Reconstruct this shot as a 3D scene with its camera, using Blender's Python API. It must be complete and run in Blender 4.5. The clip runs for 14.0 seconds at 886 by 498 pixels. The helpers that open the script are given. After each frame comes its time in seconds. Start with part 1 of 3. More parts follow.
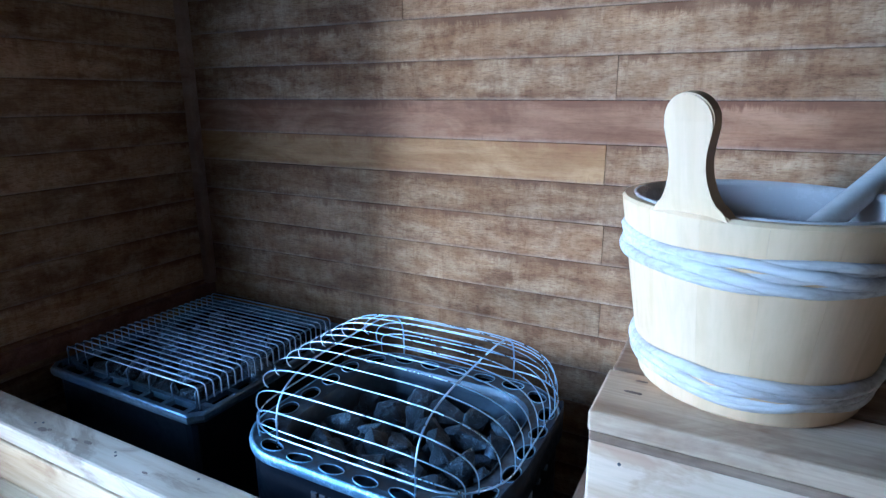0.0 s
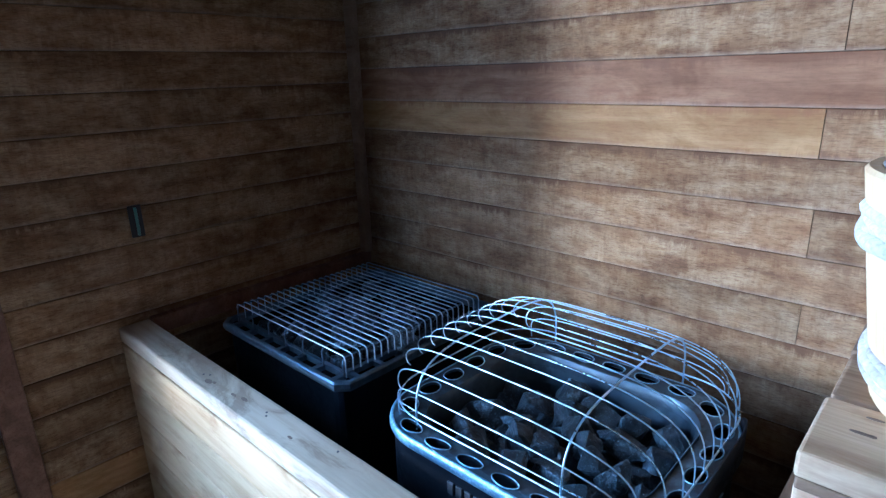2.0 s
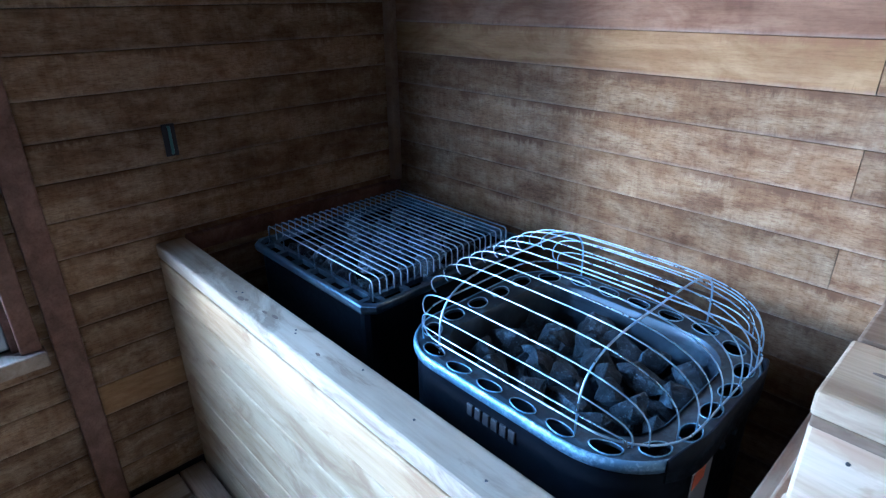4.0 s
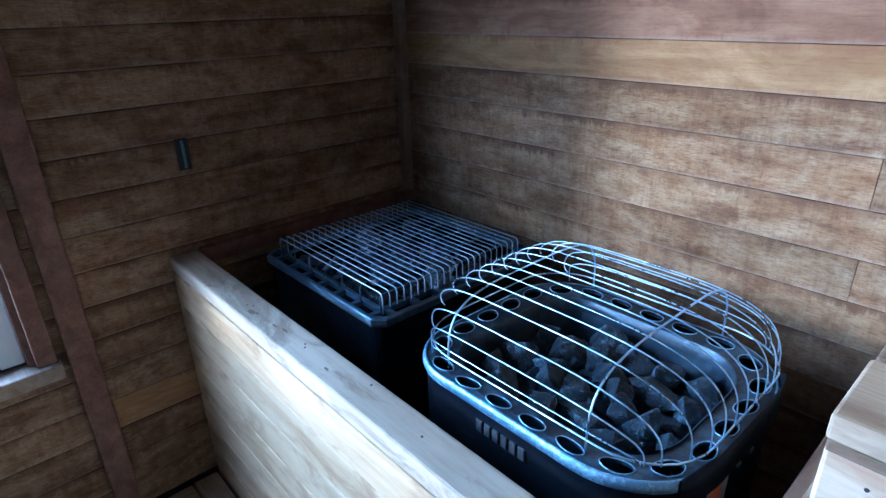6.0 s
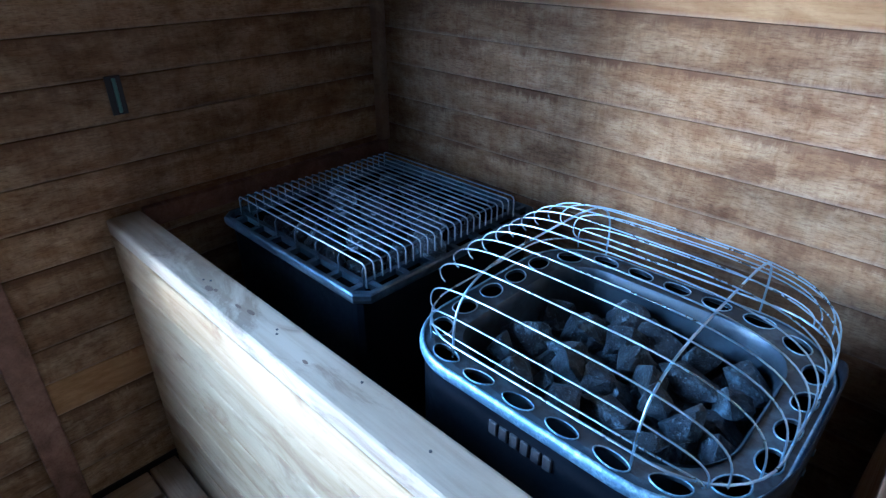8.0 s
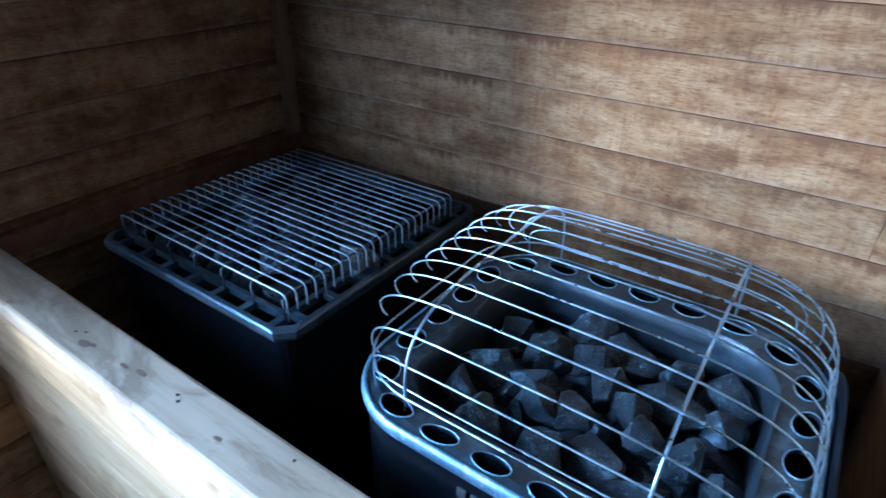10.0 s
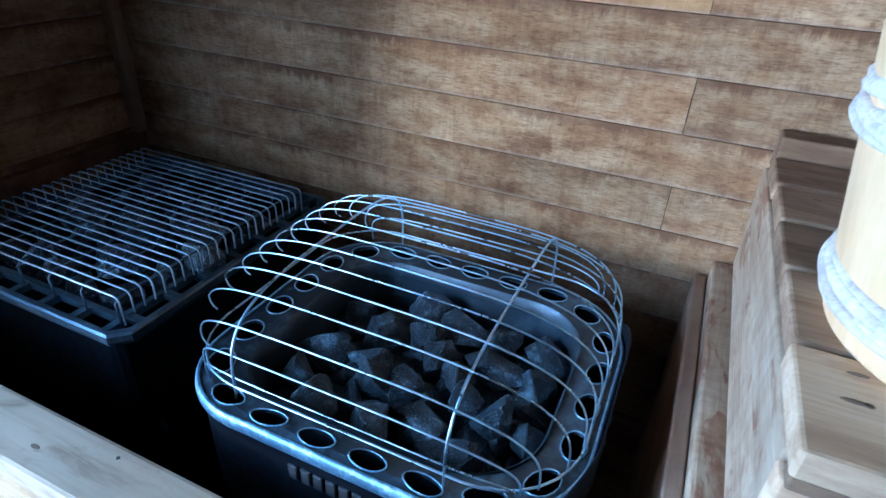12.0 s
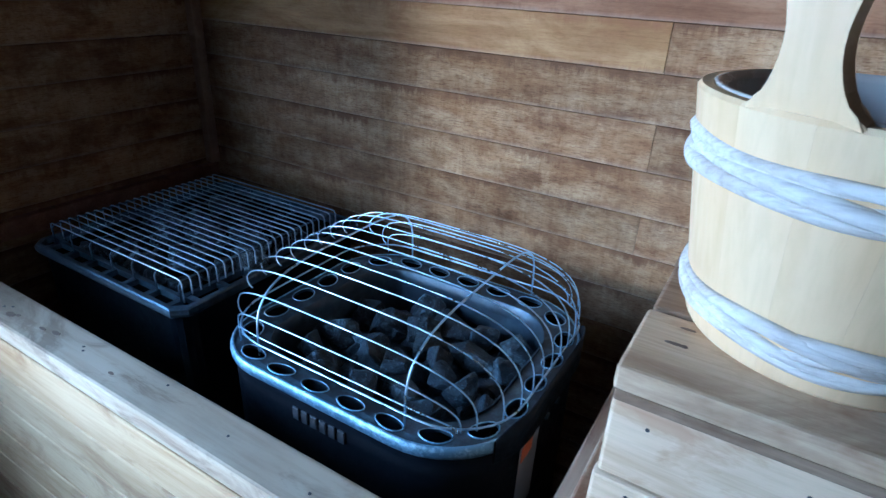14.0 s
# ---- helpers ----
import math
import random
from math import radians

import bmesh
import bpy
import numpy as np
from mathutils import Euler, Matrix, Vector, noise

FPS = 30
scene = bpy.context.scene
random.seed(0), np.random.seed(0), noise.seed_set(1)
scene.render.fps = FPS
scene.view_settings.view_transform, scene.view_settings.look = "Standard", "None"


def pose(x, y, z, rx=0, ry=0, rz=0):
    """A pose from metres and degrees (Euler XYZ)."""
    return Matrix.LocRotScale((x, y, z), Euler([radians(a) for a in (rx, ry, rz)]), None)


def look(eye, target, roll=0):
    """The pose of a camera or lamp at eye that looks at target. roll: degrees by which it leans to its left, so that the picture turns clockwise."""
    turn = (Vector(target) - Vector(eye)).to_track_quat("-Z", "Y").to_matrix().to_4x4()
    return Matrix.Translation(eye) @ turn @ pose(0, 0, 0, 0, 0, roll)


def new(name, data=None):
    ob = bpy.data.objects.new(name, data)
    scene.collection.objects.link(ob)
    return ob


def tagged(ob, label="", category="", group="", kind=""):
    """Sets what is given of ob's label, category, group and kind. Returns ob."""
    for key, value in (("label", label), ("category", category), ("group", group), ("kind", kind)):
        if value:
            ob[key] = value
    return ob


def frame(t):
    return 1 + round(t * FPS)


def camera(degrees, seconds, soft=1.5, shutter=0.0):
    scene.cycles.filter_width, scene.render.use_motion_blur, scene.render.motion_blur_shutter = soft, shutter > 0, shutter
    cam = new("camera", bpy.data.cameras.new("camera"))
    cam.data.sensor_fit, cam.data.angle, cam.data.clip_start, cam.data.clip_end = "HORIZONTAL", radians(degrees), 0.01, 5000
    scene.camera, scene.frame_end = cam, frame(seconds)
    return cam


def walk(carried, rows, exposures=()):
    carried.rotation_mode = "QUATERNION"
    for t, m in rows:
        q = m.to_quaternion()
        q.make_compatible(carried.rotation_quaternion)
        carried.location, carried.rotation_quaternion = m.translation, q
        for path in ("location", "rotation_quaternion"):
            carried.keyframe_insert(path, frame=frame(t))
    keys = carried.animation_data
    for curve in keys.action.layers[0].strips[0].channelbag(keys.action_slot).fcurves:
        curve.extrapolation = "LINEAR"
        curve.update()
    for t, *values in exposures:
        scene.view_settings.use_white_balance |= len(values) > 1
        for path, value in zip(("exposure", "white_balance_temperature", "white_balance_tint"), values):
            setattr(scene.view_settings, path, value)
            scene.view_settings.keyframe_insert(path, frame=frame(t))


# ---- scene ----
import itertools

cam = camera(75.3, 14.0, 1.3, 0.3)
PATH = [
    (0, (1.403, -1.166, 1.288), (0.516, 0.552, 0.776), 0.0),
    (0.5, (1.415, -1.145, 1.31), (0.49, 0.559, 0.819), -0.7),
    (1, (1.42, -1.095, 1.294), (0.381, 0.538, 0.791), -1.7),
    (1.5, (1.381, -1.094, 1.276), (0.154, 0.385, 0.723), -2.4),
    (2, (1.354, -1.089, 1.267), (0.042, 0.301, 0.679), -1.6),
    (2.5, (1.356, -1.071, 1.293), (0.057, 0.314, 0.664), -1.4),
    (3, (1.365, -1.072, 1.277), (0.07, 0.28, 0.571), -1.6),
    (3.5, (1.373, -1.081, 1.262), (0.077, 0.238, 0.5), -1.3),
    (4, (1.356, -1.088, 1.262), (0.028, 0.169, 0.453), -0.5),
    (4.2, (1.362, -1.081, 1.266), (0.033, 0.179, 0.462), -0.2),
    (6.5, (1.352, -1.072, 1.269), (-0.029, 0.138, 0.477), -1.7),
    (7, (1.329, -1.069, 1.255), (-0.034, 0.125, 0.408), -0.4),
    (9.3, (1.069, -0.926, 1.211), (-0.007, 0.402, 0.173), -1.2),
    (9.5, (1.07, -0.926, 1.209), (-0.015, 0.392, 0.167), -1.8),
    (10, (1.077, -0.909, 1.206), (0.094, 0.51, 0.196), 0.7),
    (10.5, (1.091, -0.893, 1.205), (0.393, 0.638, 0.124), 5.3),
    (11, (1.101, -0.891, 1.202), (0.459, 0.657, 0.11), 4.8),
    (11.5, (1.125, -0.883, 1.208), (0.528, 0.692, 0.129), 5.0),
    (11.7, (1.142, -0.888, 1.211), (0.515, 0.684, 0.146), 4.0),
    (12, (1.178, -0.9, 1.226), (0.501, 0.679, 0.202), 3.0),
    (12.5, (1.246, -0.939, 1.236), (0.476, 0.637, 0.275), 2.4),
    (13, (1.281, -0.988, 1.246), (0.338, 0.537, 0.359), 1.1),
    (13.5, (1.32, -1.011, 1.247), (0.356, 0.513, 0.382), 1.0),
    (14, (1.356, -1.019, 1.254), (0.451, 0.537, 0.382), 2.8),
]
walk(cam, [(t, look(eye, target, roll)) for t, eye, target, roll in PATH],
     [(0.0, 0.0, 4150, 10), (1.5, 0.08, 4200, 10), (2.5, 0.2, 4250, 10), (4.0, 0.26, 4100, 10), (7.0, 0.24, 4100, 10), (9.5, 0.34, 4350, 9), (11.0, 0.18, 4350, 8), (12.0, -0.03, 4250, 7), (13.0, -0.16, 4250, 7), (14.0, -0.26, 4250, 7)])

# ---- world and lights ----
world = bpy.data.worlds.new("world")
scene.world = world
world.use_nodes = True
wn = world.node_tree.nodes
sky = wn.new("ShaderNodeTexSky")
sky.sky_type, sky.sun_disc = "NISHITA", False
sky.sun_elevation, sky.sun_rotation = radians(20), radians(212)
world.node_tree.links.new(sky.outputs["Color"], wn["Background"].inputs["Color"])
wn["Background"].inputs["Strength"].default_value = 0.12


def lamp(name, kind, energy, colour, m, **more):
    data = bpy.data.lights.new(name, kind)
    data.energy, data.color = energy, colour
    for key, value in more.items():
        if key == "angle":
            data.angle = value
        elif key == "size":
            data.shape, data.size, data.size_y = "RECTANGLE", value[0], value[1]
    ob = new(name, data)
    ob.matrix_world = m
    return ob


WIN_Y0, WIN_Y1, WIN_Z0, WIN_Z1 = -2.78, -1.036, 0.585, 1.75
lamp("daylight", "SUN", 3.5, (1.0, 0.885, 0.73), look((-0.64, -1.0, 0.008), (0, 0, 0)), angle=radians(8))
lamp("window_light", "AREA", 430, (0.66, 0.83, 1.0), look((-1.4, -1.9, 1.85), (1.0, -1.9, 0.9)), size=(2.4, 2.0))


# ---- materials ----
PITCH, Z_BASE = 0.082, 0.790


def material(name):
    m = bpy.data.materials.new(name)
    m.use_nodes = True
    nt = m.node_tree
    return m, nt, nt.nodes, nt.nodes["Principled BSDF"]


def node(nt, kind, **inputs):
    n = nt.nodes.new(kind)
    for key, value in inputs.items():
        n.inputs[key.replace("_", " ")].default_value = value
    return n


def ramp(nt, source, stops):
    r = nt.nodes.new("ShaderNodeValToRGB")
    nt.links.new(source, r.inputs["Fac"])
    els = r.color_ramp.elements
    while len(els) < len(stops):
        els.new(0.5)
    for e, (p, c) in zip(els, stops):
        e.position = p
        e.color = (*c, 1) if len(c) == 3 else c
    return r.outputs["Color"]


def mix(nt, mode, fac, a, b):
    n = nt.nodes.new("ShaderNodeMix")
    n.data_type, n.blend_type = "RGBA", mode
    for sock, value in ((n.inputs[0], fac), (n.inputs[6], a), (n.inputs[7], b)):
        if isinstance(value, (int, float)):
            sock.default_value = value
        elif isinstance(value, tuple):
            sock.default_value = (*value, 1)
        else:
            nt.links.new(value, sock)
    return n.outputs[2]


def wood(name, light, mid, dark, stain=0.5, stain_colour=(0.06, 0.035, 0.02), tone=0.35, rough=0.6, bump=0.25, grain=1.0, cross=0.0, edges=0.0, upright=False, bloom=0.0, streaks=0.75, crisp=0.0, gloss=0.15):
    """Sawn boards whose grain runs along the local x axis, or along z where upright."""
    m, nt, nodes, bsdf = material(name)
    L = nt.links.new
    coord = nodes.new("ShaderNodeTexCoord")
    info = nodes.new("ShaderNodeObjectInfo")
    shift = node(nt, "ShaderNodeVectorMath")
    shift.operation = "SCALE"
    shift.inputs[0].default_value = (37.0, 19.0, 53.0)
    L(info.outputs["Random"], shift.inputs["Scale"])
    add = nodes.new("ShaderNodeVectorMath")
    L(coord.outputs["Object"], add.inputs[0])
    L(shift.outputs[0], add.inputs[1])

    def stretched(sx, sy, scale, detail=4.0, rough_=0.55, warp=0.0):
        mp = nodes.new("ShaderNodeMapping")
        mp.inputs["Scale"].default_value = (sy, sy, sx) if upright else (sx, sy, sy)
        L(add.outputs[0], mp.inputs["Vector"])
        n = node(nt, "ShaderNodeTexNoise", Scale=scale, Detail=detail, Roughness=rough_, Distortion=warp)
        L(mp.outputs[0], n.inputs["Vector"])
        return n.outputs["Fac"]

    fine = stretched(1.2, 22.0, 9.0 * grain, 5.0, 0.6, 0.4)
    broad = stretched(0.8, 6.0, 4.0 * grain, 3.0, 0.5, 0.8)
    blot = stretched(2.2, 5.0, 3.2, 5.0, 0.65, 0.6)
    col = ramp(nt, broad, [(0.3, dark), (0.5, mid), (0.7, light)])
    streak = ramp(nt, fine, [(0.30, (0.66, 0.61, 0.57)), (0.55, (1, 1, 1)), (0.75, (1.0, 1.0, 1.0))])
    col = mix(nt, "MULTIPLY", streaks, col, streak)
    mask = ramp(nt, blot, [(0.48 + 0.05 * crisp, (0, 0, 0)), (0.68 - 0.09 * crisp, (1, 1, 1))])
    scaled = node(nt, "ShaderNodeMath")
    scaled.operation = "MULTIPLY"
    scaled.inputs[1].default_value = stain
    L(mask, scaled.inputs[0])
    col = mix(nt, "MIX", scaled.outputs[0], col, stain_colour)
    if bloom:
        patch = stretched(5.0, 9.0, 2.6, 6.0, 0.72, 0.4)
        pale = ramp(nt, patch, [(0.44, (0, 0, 0)), (0.66, (1, 1, 1))])
        k = nodes.new("ShaderNodeMath")
        k.operation = "MULTIPLY"
        k.inputs[1].default_value = bloom
        L(pale, k.inputs[0])
        col = mix(nt, "MIX", k.outputs[0], col, (0.51, 0.385, 0.235))
    if cross:
        # brush and saw marks across the grain, and smears where water ran down
        saw = stretched(38.0, 2.4, 4.0, 4.0, 0.65, 0.5)
        col = mix(nt, "MULTIPLY", cross * 0.5, col, ramp(nt, saw, [(0.30, (0.60, 0.55, 0.50)), (0.62, (1, 1, 1))]))
        run = stretched(9.0, 3.0, 4.0, 5.0, 0.7, 0.6)
        col = mix(nt, "MULTIPLY", cross * 0.75, col, ramp(nt, run, [(0.36, (0.56, 0.45, 0.37)), (0.52, (1, 1, 1)), (0.68, (1.12, 1.11, 1.09))]))
    if edges:
        # small mottling
        mottle = stretched(5.0, 16.0, 6.0, 6.0, 0.75, 0.8)
        col = mix(nt, "MULTIPLY", 0.15 + 0.3 * crisp, col, ramp(nt, mottle, [(0.36, (0.52, 0.42, 0.34)), (0.50, (1, 1, 1))]))
        # broad damp stains and pale wiped bands
        cloud = stretched(1.0, 2.6, 5.0, 4.0, 0.6, 1.0)
        col = mix(nt, "MULTIPLY", 0.65, col, ramp(nt, cloud, [(0.38, (0.58, 0.46, 0.37)), (0.56, (1.0, 1.0, 1.0)), (0.70, (1.2, 1.18, 1.14))]))
        # short dashes left by the saw
        dash = stretched(9.0, 62.0, 7.0, 3.0, 0.6, 0.3)
        col = mix(nt, "MULTIPLY", 0.15 + 0.5 * crisp, col, ramp(nt, dash, [(0.37, (0.42, 0.32, 0.25)), (0.47, (1, 1, 1)), (0.62, (1.12, 1.12, 1.1))]))
        # rust-brown freckles
        freckle = stretched(24.0, 46.0, 4.0, 5.0, 0.7, 0.4)
        col = mix(nt, "MULTIPLY", 0.1 + 0.3 * crisp, col, ramp(nt, freckle, [(0.36, (0.52, 0.38, 0.28)), (0.45, (1, 1, 1)), (0.60, (1.1, 1.1, 1.1))]))
        # brown water marks that creep in from the joints of a board of this width
        sep = nodes.new("ShaderNodeSeparateXYZ")
        L(coord.outputs["Object"], sep.inputs[0])
        mid = node(nt, "ShaderNodeMath")
        mid.operation = "SUBTRACT"
        mid.inputs[1].default_value = edges / 2
        L(sep.outputs["Z"], mid.inputs[0])
        low = node(nt, "ShaderNodeMath")
        low.operation = "MULTIPLY"
        low.inputs[1].default_value = -1.0
        L(mid.outputs[0], low.inputs[0])
        faint = node(nt, "ShaderNodeMath")
        faint.operation = "MULTIPLY"
        faint.inputs[1].default_value = -0.72
        L(mid.outputs[0], faint.inputs[0])
        dist = nodes.new("ShaderNodeMath")
        dist.operation = "MAXIMUM"
        L(mid.outputs[0], dist.inputs[0])
        L(faint.outputs[0], dist.inputs[1])
        creep = stretched(13.0, 3.0, 4.0, 6.0, 0.75, 0.4)
        wob = nodes.new("ShaderNodeMath")
        wob.operation = "MULTIPLY_ADD"
        wob.inputs[1].default_value = 0.060
        L(creep, wob.inputs[0])
        L(dist.outputs[0], wob.inputs[2])
        mark = ramp(nt, wob.outputs[0], [(0.054, (0, 0, 0)), (0.066, (1, 1, 1))])
        soft = nodes.new("ShaderNodeMath")
        soft.operation = "MULTIPLY"
        # the marks come and go along a board
        patchy = ramp(nt, stretched(1.6, 0.4, 4.0, 3.0, 0.6, 0.3), [(0.42, (0.2, 0.2, 0.2)), (0.58, (0.95, 0.95, 0.95))])
        L(patchy, soft.inputs[1])
        L(mark, soft.inputs[0])
        col = mix(nt, "MIX", soft.outputs[0], col, stain_colour)
        # chipped lower arrises; the light they catch is put in as pale colour
        chip = stretched(9.0, 2.0, 3.0, 5.0, 0.7, 0.3)
        rim = nodes.new("ShaderNodeMath")
        rim.operation = "MULTIPLY_ADD"
        rim.inputs[1].default_value = 0.010
        L(chip, rim.inputs[0])
        L(low.outputs[0], rim.inputs[2])
        worn = ramp(nt, rim.outputs[0], [(edges / 2 + 0.0012, (0, 0, 0)), (edges / 2 + 0.0030, (1, 1, 1))])
        half_worn = nodes.new("ShaderNodeMath")
        half_worn.operation = "MULTIPLY"
        half_worn.inputs[1].default_value = 0.3
        L(worn, half_worn.inputs[0])
        col = mix(nt, "MIX", half_worn.outputs[0], col, (0.60, 0.50, 0.39))
    value = nodes.new("ShaderNodeMapRange")
    L(info.outputs["Random"], value.inputs["Value"])
    value.inputs["To Min"].default_value, value.inputs["To Max"].default_value = 1 - tone, 1 + tone * 0.5
    hsv = nodes.new("ShaderNodeHueSaturation")
    L(col, hsv.inputs["Color"])
    L(value.outputs[0], hsv.inputs["Value"])
    L(hsv.outputs[0], bsdf.inputs["Base Color"])
    rr = ramp(nt, fine, [(0.3, (rough + 0.15,) * 3), (0.7, (rough - 0.12,) * 3)])
    L(rr, bsdf.inputs["Roughness"])
    bsdf.inputs["Specular IOR Level"].default_value = gloss
    b = node(nt, "ShaderNodeBump", Strength=bump, Distance=0.002)
    both = nodes.new("ShaderNodeMath")
    L(fine, both.inputs[0])
    L(blot, both.inputs[1])
    L(both.outputs[0], b.inputs["Height"])
    L(b.outputs[0], bsdf.inputs["Normal"])
    return m


def metal(name, colour, rough=0.35, metallic=1.0, wear=(0.5, 0.5, 0.5), wear_amount=0.3, scale=60.0, bump=0.1):
    m, nt, nodes, bsdf = material(name)
    L = nt.links.new
    coord = nodes.new("ShaderNodeTexCoord")
    a = node(nt, "ShaderNodeTexNoise", Scale=scale, Detail=5.0, Roughness=0.65)
    c = node(nt, "ShaderNodeTexNoise", Scale=scale * 0.15, Detail=4.0, Roughness=0.6)
    for n in (a, c):
        L(coord.outputs["Object"], n.inputs["Vector"])
    both = nodes.new("ShaderNodeMath")
    both.operation = "MULTIPLY"
    L(a.outputs["Fac"], both.inputs[0])
    L(c.outputs["Fac"], both.inputs[1])
    mask = ramp(nt, both.outputs[0], [(0.22, (0, 0, 0)), (0.42, (1, 1, 1))])
    k = node(nt, "ShaderNodeMath")
    k.operation = "MULTIPLY"
    k.inputs[1].default_value = wear_amount
    L(mask, k.inputs[0])
    L(mix(nt, "MIX", k.outputs[0], colour, wear), bsdf.inputs["Base Color"])
    L(ramp(nt, a.outputs["Fac"], [(0.3, (max(0.05, rough - 0.1),) * 3), (0.7, (rough + 0.15,) * 3)]), bsdf.inputs["Roughness"])
    bsdf.inputs["Metallic"].default_value = metallic
    b = node(nt, "ShaderNodeBump", Strength=bump, Distance=0.001)
    L(a.outputs["Fac"], b.inputs["Height"])
    L(b.outputs[0], bsdf.inputs["Normal"])
    return m


def plain(name, colour, rough=0.5, metallic=0.0):
    m, nt, nodes, bsdf = material(name)
    bsdf.inputs["Base Color"].default_value = (*colour, 1)
    bsdf.inputs["Roughness"].default_value, bsdf.inputs["Metallic"].default_value = rough, metallic
    return m


M_WALL = wood("weathered_cedar", (0.43, 0.290, 0.160), (0.355, 0.228, 0.118), (0.265, 0.158, 0.080), 0.5, (0.14, 0.072, 0.036), 0.22, 0.8, 0.3, 1.0, 0.6, PITCH, bloom=0.6, streaks=0.3, crisp=0.6)
M_LIGHT = wood("honey_cedar", (0.48, 0.305, 0.135), (0.42, 0.253, 0.104), (0.34, 0.193, 0.076), 0.2, (0.25, 0.12, 0.05), 0.05, 0.58, 0.2, 1.0, 0.1, PITCH, streaks=0.4)
M_RUDDY = wood("ruddy_cedar", (0.38, 0.222, 0.122), (0.32, 0.178, 0.094), (0.25, 0.132, 0.068), 0.3, (0.16, 0.075, 0.038), 0.05, 0.6, 0.2, 1.0, 0.12, PITCH, streaks=0.5)
M_TRIM = wood("dark_trim_wood", (0.29, 0.165, 0.11), (0.23, 0.125, 0.083), (0.165, 0.09, 0.058), 0.35, (0.08, 0.045, 0.03), 0.15, 0.6, 0.2)
M_SILL = wood("scuffed_sill_wood", (0.55, 0.44, 0.33), (0.46, 0.36, 0.26), (0.36, 0.27, 0.19), 0.4, (0.2, 0.13, 0.08), 0.1, 0.55, 0.15, streaks=0.4)
# very dark, for unseen surfaces: keeps bounced light out of the heater corner
M_OLD = wood("low_bounce_panelling", (0.065, 0.040, 0.027), (0.050, 0.032, 0.022), (0.037, 0.024, 0.017), 0.3, (0.028, 0.018, 0.013), 0.1, 0.6, 0.2)
M_FENCE = wood("pale_spruce", (0.52, 0.385, 0.220), (0.455, 0.325, 0.175), (0.37, 0.245, 0.120), 0.6, (0.24, 0.135, 0.065), 0.12, 0.85, 0.08, 0.9, bloom=0.1, streaks=0.3, crisp=0.4)
M_CAP = wood("grimy_spruce_cap", (0.50, 0.405, 0.285), (0.43, 0.34, 0.23), (0.34, 0.255, 0.165), 0.6, (0.17, 0.115, 0.07), 0.1, 0.72, 0.12, 0.6, bloom=0.2, streaks=0.5, crisp=0.7)
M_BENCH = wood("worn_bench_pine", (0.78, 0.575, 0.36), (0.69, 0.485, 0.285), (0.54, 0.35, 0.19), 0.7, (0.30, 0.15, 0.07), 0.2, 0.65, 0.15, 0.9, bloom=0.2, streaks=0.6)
M_FRONT = wood("bleached_bench_pine", (0.79, 0.595, 0.385), (0.725, 0.525, 0.32), (0.59, 0.40, 0.23), 0.5, (0.40, 0.20, 0.09), 0.1, 0.75, 0.15, 1.0, bloom=0.05, streaks=0.35, crisp=0.6)
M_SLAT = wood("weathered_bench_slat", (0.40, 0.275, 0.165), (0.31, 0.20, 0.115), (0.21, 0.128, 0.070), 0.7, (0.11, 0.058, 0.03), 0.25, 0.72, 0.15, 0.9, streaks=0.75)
M_PANEL = wood("stained_panel_wood", (0.49, 0.385, 0.265), (0.42, 0.31, 0.20), (0.33, 0.228, 0.14), 0.85, (0.21, 0.095, 0.045), 0.15, 0.65, 0.25, 1.3, 0.5, bloom=0.3, streaks=0.6, crisp=1.0)
M_BUCKET = wood("pale_bucket_pine", (0.81, 0.565, 0.30), (0.78, 0.525, 0.265), (0.72, 0.46, 0.215), 0.18, (0.60, 0.35, 0.14), 0.015, 0.5, 0.03, 0.5, upright=True, streaks=0.2, gloss=0.4)
M_BAND = wood("bleached_withe", (0.80, 0.73, 0.62), (0.73, 0.65, 0.54), (0.58, 0.49, 0.39), 0.35, (0.30, 0.21, 0.14), 0.1, 0.7, 0.35, 0.9, crisp=0.2)
M_LADLE = wood("lacquered_alder", (0.72, 0.42, 0.14), (0.62, 0.32, 0.09), (0.48, 0.22, 0.05), 0.1, (0.3, 0.12, 0.03), 0.1, 0.22, 0.1, gloss=0.5)
M_HANDLE = wood("pale_ladle_wood", (0.84, 0.77, 0.65), (0.80, 0.72, 0.59), (0.74, 0.64, 0.50), 0.1, (0.55, 0.43, 0.3), 0.05, 0.35, 0.03, streaks=0.2, gloss=0.4)
M_RAIL = wood("brown_rail_wood", (0.40, 0.28, 0.19), (0.33, 0.22, 0.145), (0.25, 0.155, 0.10), 0.5, (0.15, 0.085, 0.05), 0.15, 0.62, 0.15, 0.8, bloom=0.2, streaks=0.5)
M_FLOOR = wood("duckboard_wood", (0.55, 0.40, 0.27), (0.46, 0.325, 0.21), (0.34, 0.225, 0.14), 0.4, (0.16, 0.10, 0.06), 0.2, 0.65, 0.3)
M_GROUND = wood("dark_floor_wood", (0.34, 0.25, 0.17), (0.28, 0.20, 0.135), (0.21, 0.145, 0.095), 0.4, (0.14, 0.09, 0.055), 0.2, 0.6, 0.2)
M_ENAMEL = metal("black_enamel", (0.006, 0.008, 0.012), 0.5, 0.0, (0.018, 0.021, 0.028), 0.4, 80.0, 0.06)
M_ENAMEL.node_tree.nodes["Principled BSDF"].inputs["Specular IOR Level"].default_value = 0.14
